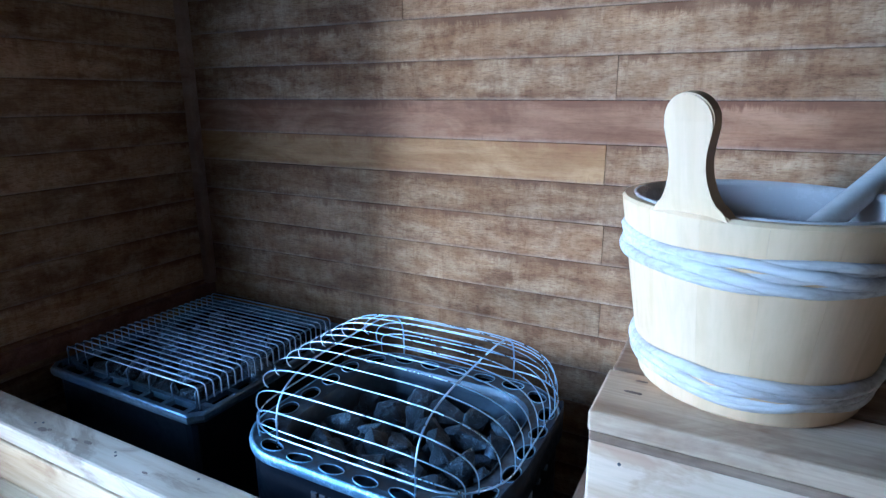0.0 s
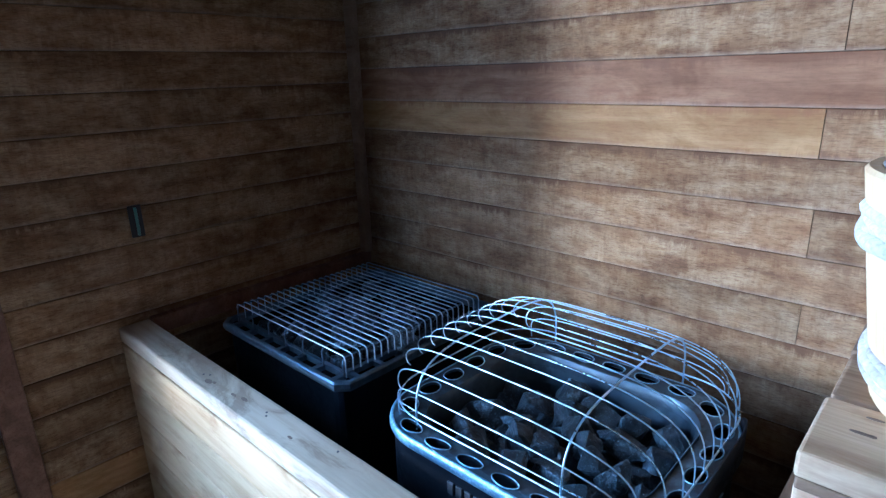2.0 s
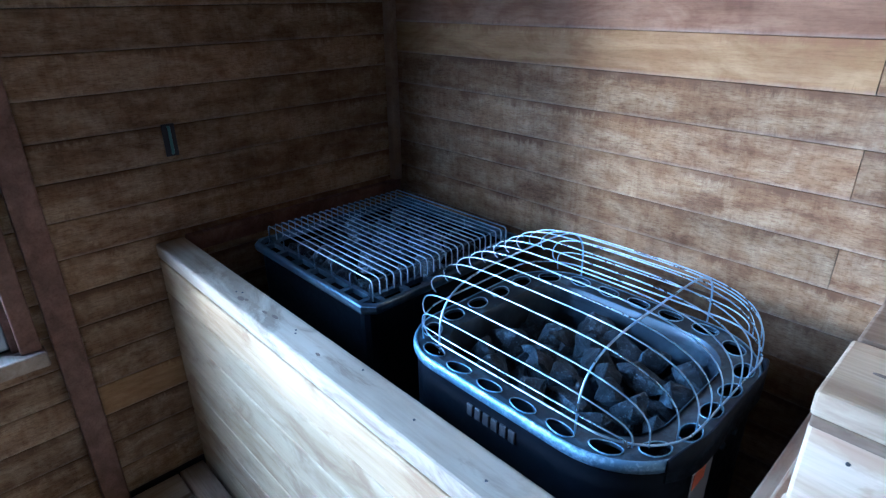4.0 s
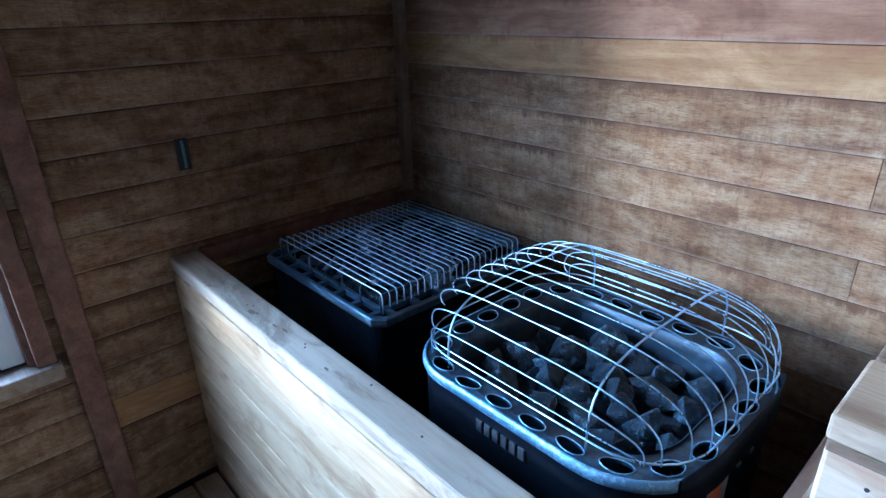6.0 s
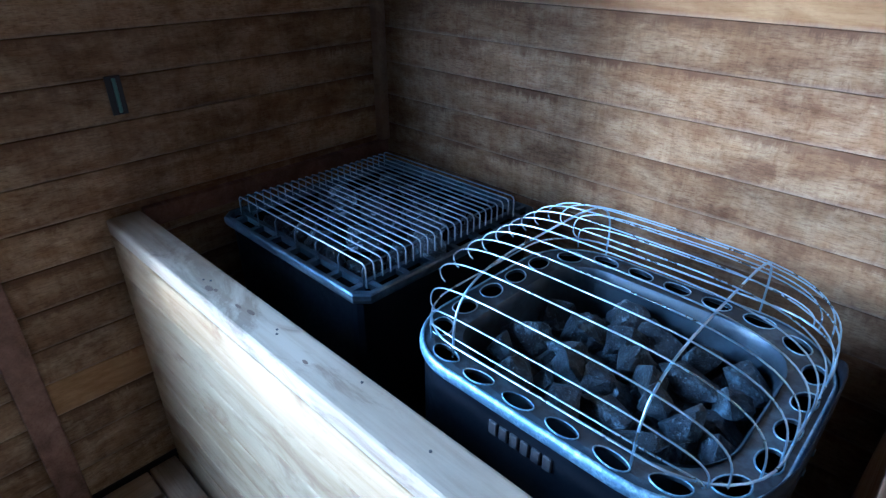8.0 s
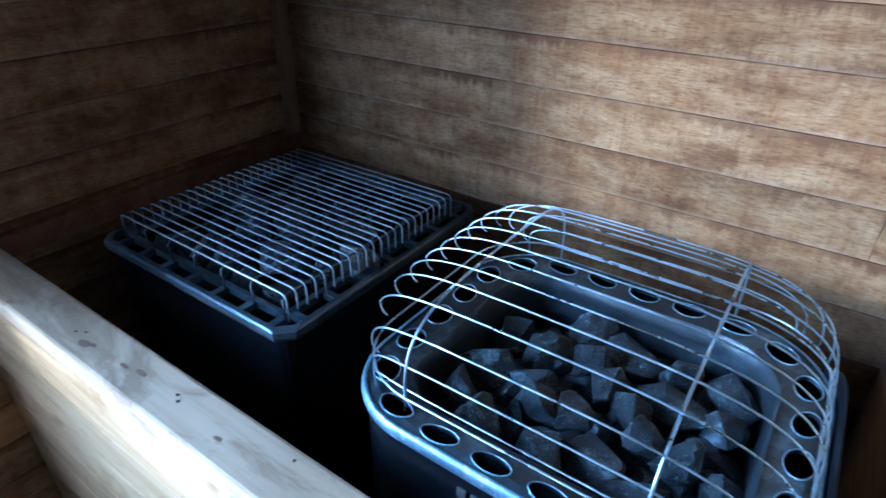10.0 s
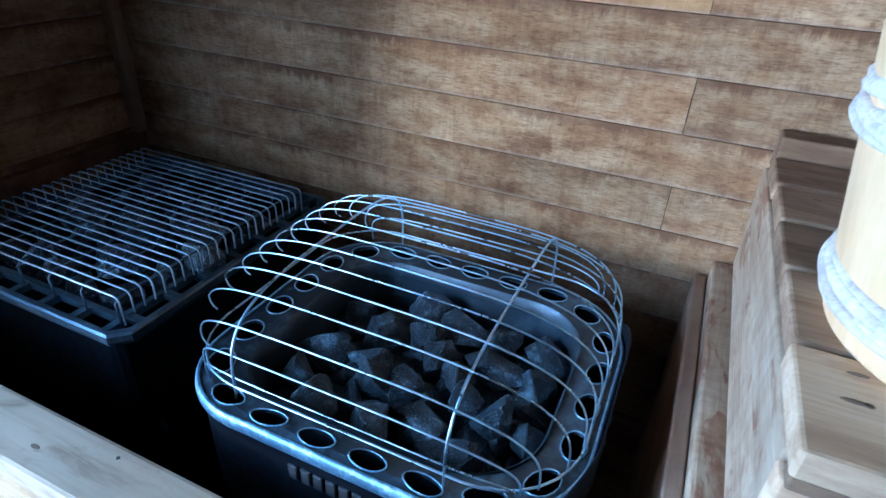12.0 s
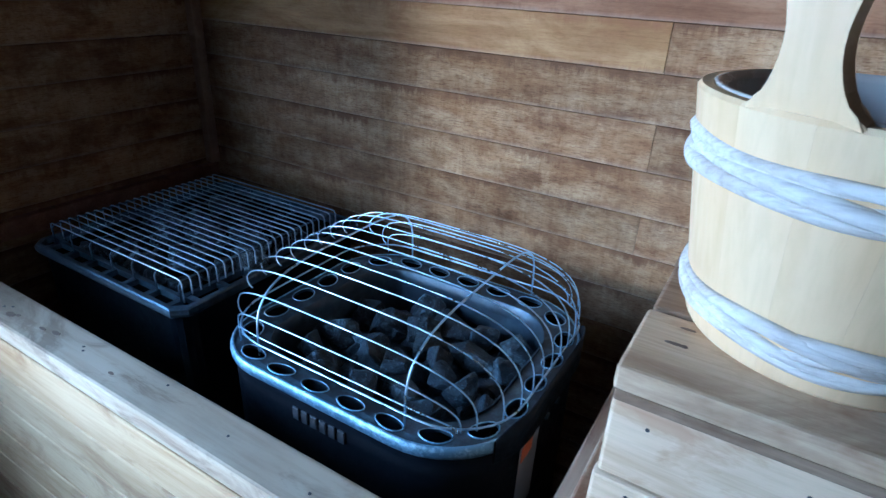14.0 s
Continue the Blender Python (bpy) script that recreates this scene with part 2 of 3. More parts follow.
# steels tinted blue: the sky's reflection is put into their base colours
M_RIM = metal("sky_blued_steel", (0.075, 0.095, 0.115), 0.5, 0.85, (0.34, 0.47, 0.58), 0.5, 48.0, 0.3)
M_SKIRT = metal("sooted_steel", (0.085, 0.11, 0.135), 0.45, 0.8, (0.22, 0.29, 0.35), 0.5, 50.0, 0.15)
# frosting, with the bright window glare mixed into its pale blue
M_LIP = metal("frosted_glare_lip", (0.22, 0.34, 0.46), 0.45, 0.7, (0.66, 0.88, 1.0), 0.95, 170.0, 0.5)
M_WIRE = metal("bright_wire", (0.56, 0.75, 0.92), 0.30, 1.0, (0.40, 0.54, 0.70), 0.3, 20.0, 0.0)
M_GRATE = metal("galvanised_wire", (0.40, 0.49, 0.58), 0.5, 0.55, (0.30, 0.37, 0.43), 0.4, 25.0, 0.0)
M_TRAY = metal("blackened_cast_frame", (0.12, 0.165, 0.21), 0.45, 0.85, (0.34, 0.46, 0.58), 0.5, 60.0, 0.12)


def rock(name, pale=1.0):
    """Dark broken rock with a mealy face; its glints are pale specks of colour."""
    m, nt, nodes, bsdf = material(name)
    L = nt.links.new
    coord = nodes.new("ShaderNodeTexCoord")
    info = nodes.new("ShaderNodeObjectInfo")
    coarse = node(nt, "ShaderNodeTexNoise", Scale=34.0, Detail=6.0, Roughness=0.7)
    fine = node(nt, "ShaderNodeTexNoise", Scale=330.0, Detail=3.0, Roughness=0.6)
    for n in (coarse, fine):
        L(coord.outputs["Object"], n.inputs["Vector"])
    col = ramp(nt, coarse.outputs["Fac"], [(0.36, (0.014, 0.020, 0.026)), (0.55, (0.042, 0.058, 0.072)), (0.68, (0.21, 0.29, 0.35))])
    spark = ramp(nt, fine.outputs["Fac"], [(0.60, (0, 0, 0)), (0.72, (1, 1, 1))])
    col = mix(nt, "MIX", spark, col, (0.26, 0.35, 0.41))
    tone = nodes.new("ShaderNodeMapRange")
    L(info.outputs["Random"], tone.inputs["Value"])
    tone.inputs["To Min"].default_value, tone.inputs["To Max"].default_value = 0.65 * pale, 1.35 * pale
    hsv = nodes.new("ShaderNodeHueSaturation")
    L(col, hsv.inputs["Color"])
    L(tone.outputs[0], hsv.inputs["Value"])
    L(hsv.outputs[0], bsdf.inputs["Base Color"])
    bsdf.inputs["Roughness"].default_value = 0.38
    both = nodes.new("ShaderNodeMath")
    L(coarse.outputs["Fac"], both.inputs[0])
    L(fine.outputs["Fac"], both.inputs[1])
    b = node(nt, "ShaderNodeBump", Strength=0.9, Distance=0.004)
    L(both.outputs[0], b.inputs["Height"])
    L(b.outputs[0], bsdf.inputs["Normal"])
    return m


M_STONE = rock("olivine_stone")
# the same rock made paler, for light that fails to reach under the grate
M_LIT_STONE = rock("lit_olivine_stone", 2.4)
M_LINER = metal("grey_plastic_liner", (0.62, 0.55, 0.47), 0.22, 0.0, (0.54, 0.47, 0.39), 0.3, 20.0, 0.02)
# dark backing behind the wall boards; darkens the open joints
M_VOID = metal("dark_gap_backing", (0.035, 0.03, 0.028), 0.8, 0.0, (0.06, 0.05, 0.045), 0.5, 20.0, 0.2)
M_WHITE = plain("white_window_paint", (0.78, 0.80, 0.82), 0.35)
M_GREEN = plain("green_painted_metal", (0.10, 0.22, 0.19), 0.4)
M_DARK = plain("rod_shade_dark", (0.03, 0.03, 0.035), 0.5, 0.4)
M_ORANGE = plain("orange_label_ink", (0.75, 0.16, 0.05), 0.5)
M_LABEL = plain("pale_label", (0.34, 0.34, 0.34), 0.5)
M_NAIL = plain("nail_head", (0.08, 0.07, 0.065), 0.5, 0.6)
M_KNOT = plain("dark_knot", (0.15, 0.095, 0.055), 0.65)
M_LETTER = plain("grey_cast_badge", (0.045, 0.047, 0.052), 0.7, 0.0)


def glass(name):
    m, nt, nodes, bsdf = material(name)
    bsdf.inputs["Transmission Weight"].default_value = 1.0
    bsdf.inputs["Roughness"].default_value, bsdf.inputs["IOR"].default_value = 0.0, 1.45
    return m


M_GLASS = glass("window_glass")


# ---- mesh helpers ----
def mesh_from(bm, name, mat, smooth=False):
    bmesh.ops.recalc_face_normals(bm, faces=bm.faces)
    me = bpy.data.meshes.new(name)
    bm.to_mesh(me)
    bm.free()
    me.materials.append(mat)
    if smooth:
        me.polygons.foreach_set("use_smooth", [True] * len(me.polygons))
    return me


def part(name, bm, mat, parent=None, label="", smooth=False, m=None):
    ob = new(name, bm if isinstance(bm, bpy.types.Mesh) else mesh_from(bm, name, mat, smooth))
    if parent:
        ob.parent = parent
    if m is not None:
        ob.matrix_local = m
    if label:
        ob["label"] = label
    return ob


def thing(name, label, category, m=None, group="", kind=""):
    ob = new(name)
    ob.empty_display_size = 0.05
    if m is not None:
        ob.matrix_world = m
    return tagged(ob, label, category, group, kind)


def box(x0, x1, y0, y1, z0, z1, bev=0.0, seg=2):
    bm = bmesh.new()
    bmesh.ops.create_cube(bm, size=1)
    for v in bm.verts:
        v.co = Vector(((x0 + x1) / 2 + v.co.x * (x1 - x0), (y0 + y1) / 2 + v.co.y * (y1 - y0), (z0 + z1) / 2 + v.co.z * (z1 - z0)))
    if bev:
        bmesh.ops.bevel(bm, geom=bm.edges[:], offset=bev, segments=seg, affect="EDGES", profile=0.5)
    return bm


ALONG_Y = pose(0, 0, 0, 0, 0, 90)


def box_along_y(x0, x1, y0, y1, z0, z1, bev=0.0, seg=2):
    """A board whose local x axis, and so its grain, runs along the world's y; place it with ALONG_Y."""
    return box(y0, y1, -x1, -x0, z0, z1, bev, seg)


def plank(length, width, thick, bev=0.0025):
    """A board along x from 0, its face towards -y, from z 0 to width, chamfered at the face."""
    ring = [(0, 0), (0, width), (-thick + bev, width), (-thick, width - bev), (-thick, bev), (-thick + bev, 0)]
    bm = bmesh.new()
    a = [bm.verts.new((0, y, z)) for y, z in ring]
    b = [bm.verts.new((length, y, z)) for y, z in ring]
    n = len(ring)
    for i in range(n):
        bm.faces.new((a[i], a[(i + 1) % n], b[(i + 1) % n], b[i]))
    bm.faces.new(a[::-1])
    bm.faces.new(b)
    return bm


def tube(points, r, seg=6, closed=False):
    bm = bmesh.new()
    pts = [Vector(p) for p in points]
    n = len(pts)
    rings, up = [], None
    for i, p in enumerate(pts):
        if closed:
            d = pts[(i + 1) % n] - pts[i - 1]
        else:
            d = pts[min(i + 1, n - 1)] - pts[max(i - 1, 0)]
        d.normalize()
        if up is None:
            up = Vector((0, 0, 1)) if abs(d.z) < 0.9 else Vector((0, 1, 0))
        side = d.cross(up).normalized()
        up = side.cross(d).normalized()
        rad = r[i] if isinstance(r, (list, tuple)) else r
        rings.append([bm.verts.new(p + rad * (math.cos(a) * side + math.sin(a) * up)) for a in [2 * math.pi * k / seg for k in range(seg)]])
    for i in range(n if closed else n - 1):
        a, b = rings[i], rings[(i + 1) % n]
        for k in range(seg):
            bm.faces.new((a[k], a[(k + 1) % seg], b[(k + 1) % seg], b[k]))
    if not closed:
        bm.faces.new(rings[0][::-1])
        bm.faces.new(rings[-1])
    return bm


def lathe(profile, seg=48, close=False):
    bm = bmesh.new()
    rings = [[bm.verts.new((r * math.cos(2 * math.pi * k / seg), r * math.sin(2 * math.pi * k / seg), z)) for k in range(seg)] for r, z in profile]
    for a, b in zip(rings, rings[1:] + (rings[:1] if close else [])):
        for k in range(seg):
            bm.faces.new((a[k], a[(k + 1) % seg], b[(k + 1) % seg], b[k]))
    return bm


def rounded_rect(x0, x1, y0, y1, r, per=10, straight=6):
    """Points of a rounded rectangle, anticlockwise; r is one radius, or four: back right, back left, front left, front right."""
    pts = []
    ra, rb, rc, rd = r if isinstance(r, tuple) else (r, r, r, r)
    for rr, cx, cy, a0, nx, ny in ((ra, x1 - ra, y1 - ra, 0, x0 + rb, y1), (rb, x0 + rb, y1 - rb, 90, x0, y0 + rc), (rc, x0 + rc, y0 + rc, 180, x1 - rd, y0), (rd, x1 - rd, y0 + rd, 270, x1, y1 - ra)):
        for k in range(per + 1):
            a = radians(a0 + 90 * k / per)
            pts.append(Vector((cx + rr * math.cos(a), cy + rr * math.sin(a), 0)))
        last, nxt = pts[-1].copy(), Vector((nx, ny, 0))
        for k in range(1, straight):
            pts.append(last.lerp(nxt, k / straight))
    return pts


def loft(loops, cap_first=False, cap_last=False):
    bm = bmesh.new()
    rings = [[bm.verts.new(p) for p in loop] for loop in loops]
    n = len(rings[0])
    for a, b in zip(rings, rings[1:]):
        for k in range(n):
            bm.faces.new((a[k], a[(k + 1) % n], b[(k + 1) % n], b[k]))
    if cap_first:
        bm.faces.new(rings[0][::-1])
    if cap_last:
        bm.faces.new(rings[-1])
    return bm


# ---- the room ----
ROOM_X, ROOM_Y, ROOM_Z = 2.6, -3.2, 2.10
# undersides of the boards on the back wall
LEVELS = [0.789 - PITCH * k for k in range(9, 0, -1)] + [0.789, 0.866, 0.950, 1.034, 1.117, 1.197, 1.282, 1.365, 1.453] + [1.537 + PITCH * k for k in range(7)]
rng = random.Random(5)


def structure(name, bm, mat, label, category):
    return tagged(new(name, mesh_from(bm, name, mat)), label, category, kind="structure")


floor = structure("floor", box(-0.3, ROOM_X + 0.2, ROOM_Y - 0.2, 0.2, -0.10, 0.0), M_GROUND, "dim brown boarded sauna floor under the duckboards", "floor")
ceiling = structure("ceiling", box(-0.3, ROOM_X + 0.2, ROOM_Y - 0.2, 0.2, ROOM_Z, ROOM_Z + 0.1), M_OLD, "unseen boarded sauna ceiling, dark to cut bounced light", "ceiling")
wall_back = structure("wall_back", box(-0.25, ROOM_X + 0.2, 0.022, 0.14, 0.0, ROOM_Z), M_VOID, "wall of stained horizontal cedar boards behind the heaters", "wall")
wall_right = structure("wall_right", box(ROOM_X, ROOM_X + 0.12, ROOM_Y, 0.02, 0.0, ROOM_Z), M_OLD, "unseen sauna side wall, dark brown to cut bounced light", "wall")
wall_front = structure("wall_front", box(-0.25, ROOM_X + 0.12, ROOM_Y - 0.12, ROOM_Y, 0.0, ROOM_Z), M_OLD, "unseen sauna wall, dark brown to cut bounced light", "wall")


def joined(boxes):
    bm = bmesh.new()
    for b in boxes:
        one = box(*b)
        me = bpy.data.meshes.new("tmp")
        one.to_mesh(me)
        one.free()
        bm.from_mesh(me)
        bpy.data.meshes.remove(me)
    return bm


wall_left = structure("wall_left", joined([
    (-0.20, -0.022, WIN_Y1, 0.022, 0.0, ROOM_Z),
    (-0.20, -0.022, ROOM_Y, WIN_Y0, 0.0, ROOM_Z),
    (-0.20, -0.022, WIN_Y0, WIN_Y1, 0.0, WIN_Z0),
    (-0.20, -0.022, WIN_Y0, WIN_Y1, WIN_Z1, ROOM_Z)]), M_VOID, "dim wall of brown horizontal boards with a window", "wall")

# lighter wood than the other trim: the moulding's lit look put into its colour
structure("corner_trim", box(0.0, 0.028, -0.028, 0.0, 0.745, ROOM_Z, 0.004), M_RAIL, "slim brown wooden corner moulding", "trim")
structure("ledge_trim", box(0.0, 0.022, -0.66, -0.002, 0.700, 0.742, 0.003), M_TRIM, "dark wooden strip along the wall beside the heater", "trim")
structure("wall_batten", box(0.0, 0.022, -0.978, -0.924, 0.0, ROOM_Z, 0.004), M_TRIM, "dark brown upright wooden batten on the boarded wall", "trim")

window = thing("window_1", "white framed daylight window with brown wooden casing", "window", kind="structure")
part("casing", box(0.0, 0.020, WIN_Y1 + 0.001, WIN_Y1 + 0.039, WIN_Z0 - 0.005, WIN_Z1 + 0.06, 0.003), M_TRIM, window)
part("casing", box(0.0, 0.020, WIN_Y0 - 0.048, WIN_Y0 - 0.001, WIN_Z0 - 0.005, WIN_Z1 + 0.06, 0.003), M_TRIM, window)
part("casing", box(0.0, 0.020, WIN_Y0, WIN_Y1, WIN_Z1 + 0.001, WIN_Z1 + 0.06, 0.003), M_TRIM, window)
part("window_sill", box(-0.20, 0.034, WIN_Y0 - 0.06, WIN_Y1 + 0.044, WIN_Z0 - 0.042, WIN_Z0 - 0.006, 0.004), M_SILL, window, "pale scuffed wooden sill board")
part("reveal", joined([
    (-0.19, -0.003, WIN_Y1 - 0.012, WIN_Y1, WIN_Z0 - 0.004, WIN_Z1), (-0.19, -0.003, WIN_Y0, WIN_Y0 + 0.012, WIN_Z0 - 0.004, WIN_Z1),
    (-0.19, -0.003, WIN_Y0 + 0.012, WIN_Y1 - 0.012, WIN_Z1 - 0.012, WIN_Z1)]), M_TRIM, window, "brown boarded reveal")
for y0, y1, z0, z1 in ((WIN_Y1 - 0.058, WIN_Y1 - 0.013, WIN_Z0 + 0.002, WIN_Z1 - 0.013), (WIN_Y0 + 0.013, WIN_Y0 + 0.058, WIN_Z0 + 0.002, WIN_Z1 - 0.013),
                       (WIN_Y0 + 0.058, WIN_Y1 - 0.058, WIN_Z0 + 0.002, WIN_Z0 + 0.047), (WIN_Y0 + 0.058, WIN_Y1 - 0.058, WIN_Z1 - 0.058, WIN_Z1 - 0.013)):
    part("window_frame", box(-0.068, -0.013, y0, y1, z0, z1, 0.004), M_WHITE, window, "white painted sash")
pane = part("pane", box(-0.046, -0.041, WIN_Y0 + 0.056, WIN_Y1 - 0.056, WIN_Z0 + 0.045, WIN_Z1 - 0.056), M_GLASS, window)
pane.visible_shadow = False

# slatted duckboard beside the heater fence
duck = thing("duckboard", "brown wooden slatted duckboard on the floor", "duckboard", kind="")
part("end_board", box(0.012, 1.24, -0.800, -0.736, 0.062, 0.094, 0.003), M_FLOOR, duck, "brown board along the fence")
for k in range(12):
    x = 0.012 + 0.1 * k
    part("slat", box_along_y(x, x + 0.088, -1.62, -0.804, 0.062, 0.092, 0.003), M_FLOOR, duck, m=ALONG_Y)
for y in (-0.90, -1.22, -1.56):
    part("runner", box(0.02, 1.2, y - 0.02, y + 0.02, 0.0, 0.062, 0.003), M_FLOOR, duck)

# fence round the heaters
fence = thing("heater_fence", "low pale wooden plank fence in front of the sauna heaters", "fence")
part("cap_rail", box(0.0, 1.242, -0.729, -0.662, 0.702, 0.737, 0.005), M_CAP, fence, "worn pale cap board with nail holes")
for k in range(8):
    z = 0.698 - 0.088 * (k + 1)
    part("board", plank(1.242, 0.0850, 0.018, 0.002), M_FENCE, fence, m=pose(0.0, -0.709, z))
part("post", box(0.0, 0.045, -0.708, -0.665, 0.0, 0.701, 0.002), M_FENCE, fence)
part("post", box(1.197, 1.242, -0.708, -0.665, 0.0, 0.701, 0.002), M_FENCE, fence)

# side rail between heater and bench
side = thing("side_rail", "brown wooden double rail beside the heater under the bench", "rail")
part("inner_board", box_along_y(1.243, 1.263, -0.66, -0.002, 0.30, 0.730, 0.003), M_RAIL, side, m=ALONG_Y)
part("frame_rail", box_along_y(1.264, 1.299, -0.66, -0.002, 0.40, 0.760, 0.004), M_PANEL, side, m=ALONG_Y)

# bench
bench = thing("bench", "worn pale wooden slatted sauna bench with boarded front", "bench")
SLATS = [(-0.594, -0.480), (-0.4735, -0.361), (-0.355, -0.254), (-0.248, -0.149), (-0.143, -0.049)]
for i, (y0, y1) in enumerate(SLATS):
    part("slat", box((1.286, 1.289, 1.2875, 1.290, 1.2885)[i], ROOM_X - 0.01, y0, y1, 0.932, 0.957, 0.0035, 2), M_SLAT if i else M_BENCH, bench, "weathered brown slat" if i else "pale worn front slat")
# dark strip added to draw the shade between front slat and front boards
part("nosing", box(1.288, ROOM_X - 0.01, -0.592, -0.576, 0.9195, 0.9315, 0.002), M_SLAT, bench, "dark strip for the shade under the front slat")
part("back_strip", box(1.292, ROOM_X - 0.01, -0.045, -0.003, 0.932, 0.984, 0.0035, 2), M_SLAT, bench, "raised brown strip along the wall")
for k, (z0, z1) in enumerate([(0.763, 0.850), (0.856, 0.926)]):
    part("end_board", box_along_y(1.292 - 0.003 * k, 1.314, -0.560, -0.003, z0, z1, 0.003), M_PANEL, bench, "stained end board", m=ALONG_Y)
for k in range(9):
    z = 0.918 - 0.0985 * (k + 1)
    part("front_board", box(1.286 - 0.004 * (k % 2), ROOM_X - 0.01, -0.582, -0.562, z + 0.005, z + 0.0985, 0.004), M_FRONT, bench, "bleached front board")


# ---- heaters ----
def ring_plate(outer, inner, z_of, holes, half, depth=0.5, n=16):
    """A flat band between two matching loops, pierced by oval holes spaced evenly round it."""
    cum = [0.0]
    m = len(outer)
    mids = [(a + b) / 2 for a, b in zip(outer, inner)]
    for i in range(m):
        cum.append(cum[-1] + (mids[(i + 1) % m] - mids[i]).length)

    def at(s, t):
        s = s % cum[-1]
        i = max(k for k in range(m) if cum[k] <= s)
        f = (s - cum[i]) / max(1e-9, cum[i + 1] - cum[i])
        o = outer[i].lerp(outer[(i + 1) % m], f)
        q = inner[i].lerp(inner[(i + 1) % m], f)
        p = o.lerp(q, t)
        return Vector((p.x, p.y, z_of(t)))

    bm = bmesh.new()
    edges = []
    cell = cum[-1] / holes
    for h in range(holes):
        mid = cell * (h + 0.5)
        sq, el = [], []
        for k in range(4 * n // 4):
            a = 2 * math.pi * k / n + math.pi / 4
            c, s = math.cos(a), math.sin(a)
            big = max(abs(c), abs(s))
            sq.append(bm.verts.new(at(mid + c / big * cell / 2, 0.5 + s / big * 0.5)))
            el.append(bm.verts.new(at(mid + c * half, depth + s * 0.27)))
        edges.append([v.co + Vector((0, 0, 0.0006)) for v in el])
        for k in range(n):
            bm.faces.new((sq[k], sq[(k + 1) % n], el[(k + 1) % n], el[k]))
    bmesh.ops.remove_doubles(bm, verts=bm.verts, dist=0.0005)
    faces = bm.faces[:]
    made = bmesh.ops.extrude_face_region(bm, geom=faces)
    for v in made["geom"]:
        if isinstance(v, bmesh.types.BMVert):
            v.co.z -= 0.006
    return bm, edges


def shifted(loop, z):
    return [Vector((p.x, p.y, z)) for p in loop]


RX0, RX1, RY0, RY1, RZ = 0.692, 1.173, -0.585, -0.162, 0.737


def corners(d=0.0):
    """Corner radii of the heater's rim, grown by d; tighter at the front left."""
    return (0.125 + d, 0.115 + d, 0.103 + d, 0.132 + d)


heater = thing("sauna_heater", "black electric sauna heater with rounded pierced steel rim", "heater")
o = rounded_rect(RX0, RX1, RY0, RY1, corners())
q = rounded_rect(RX0 + 0.058, RX1 - 0.052, RY0 + 0.046, RY1 - 0.052, corners(-0.038))
plate, hole_edges = ring_plate(o, q, lambda t: RZ - 0.004 * abs(2 * t - 0.6), 23, 0.0215, 0.44)
part("rim", plate, M_RIM, heater, "worn steel rim with oval holes")
# raised ring round each hole, its lit edge carried by the pale colour
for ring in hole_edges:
    part("hole_edge", tube(ring, 0.0011, 5, True), M_LIP, heater, "pressed hole edge, its glint in the pale colour", smooth=True)
LIP = ((-0.004, 0.0004), (-0.002, 0.0012), (0.0, 0.0004), (0.0018, -0.003), (0.0028, -0.007), (0.0026, -0.012), (0.0012, -0.016), (-0.001, -0.018))
lip = [shifted(rounded_rect(RX0 - d, RX1 + d, RY0 - d, RY1 + d, corners(d)), RZ + dz) for d, dz in LIP]
part("lip", loft(lip), M_LIP, heater, "frosted rolled lip, sky glare in its pale colour", smooth=True)
# upstand of the casing on the bench side, rounded at its front end
edge = [p for p in rounded_rect(RX0 - 0.0055, RX1 + 0.0055, RY0 - 0.0055, RY1 + 0.0055, corners(0.0055), 14, 10) if p.x > RX1 - 0.020]
edge.sort(key=lambda p: p.y)
rise = [0.024 * min(1.0, max(0.0, (i + 0.15) / 2.5)) ** 0.5 * min(1.0, (len(edge) - 1 - i + 0.15) / 2.5) ** 0.5 for i in range(len(edge))]
rows_ = [[Vector((p.x + dx, p.y, RZ - 0.030 if low else RZ + h)) for p, h in zip(edge, rise)] for dx, low in ((0.0, True), (0.0, False), (-0.0025, False), (-0.0025, True))]
bm = bmesh.new()
grid = [[bm.verts.new(p) for p in row] for row in rows_]
for a, b in zip(grid, grid[1:] + grid[:1]):
    for k in range(len(edge) - 1):
        bm.faces.new((a[k], a[k + 1], b[k + 1], b[k]))
part("upstand", bm, M_ENAMEL, heater, "black casing edge standing above the rim", smooth=True)
skirt = rounded_rect(RX0 + 0.061, RX1 - 0.055, RY0 + 0.049, RY1 - 0.055, corners(-0.041))
part("inner_skirt", loft([shifted(q, RZ - 0.0015), shifted(skirt, RZ - 0.005), shifted(skirt, RZ - 0.026)]), M_SKIRT, heater, "brushed steel skirt inside the rim", smooth=True)
body = rounded_rect(RX0 + 0.004, RX1 - 0.004, RY0 + 0.004, RY1 - 0.004, corners(-0.004))
foot = rounded_rect(RX0 + 0.03, RX1 - 0.03, RY0 + 0.03, RY1 - 0.03, corners(-0.025))
part("body", loft([shifted(body, RZ - 0.012), shifted(body, 0.20), shifted(foot, 0.16), shifted(foot, 0.0)], cap_last=True), M_ENAMEL, heater, smooth=True)
well = rounded_rect(RX0 + 0.066, RX1 - 0.060, RY0 + 0.054, RY1 - 0.060, corners(-0.046))
part("stone_well", loft([shifted(skirt, RZ - 0.0262), shifted(well, RZ - 0.06), shifted(well, 0.60)], cap_last=True), M_SKIRT, heater, "dark steel stone compartment")
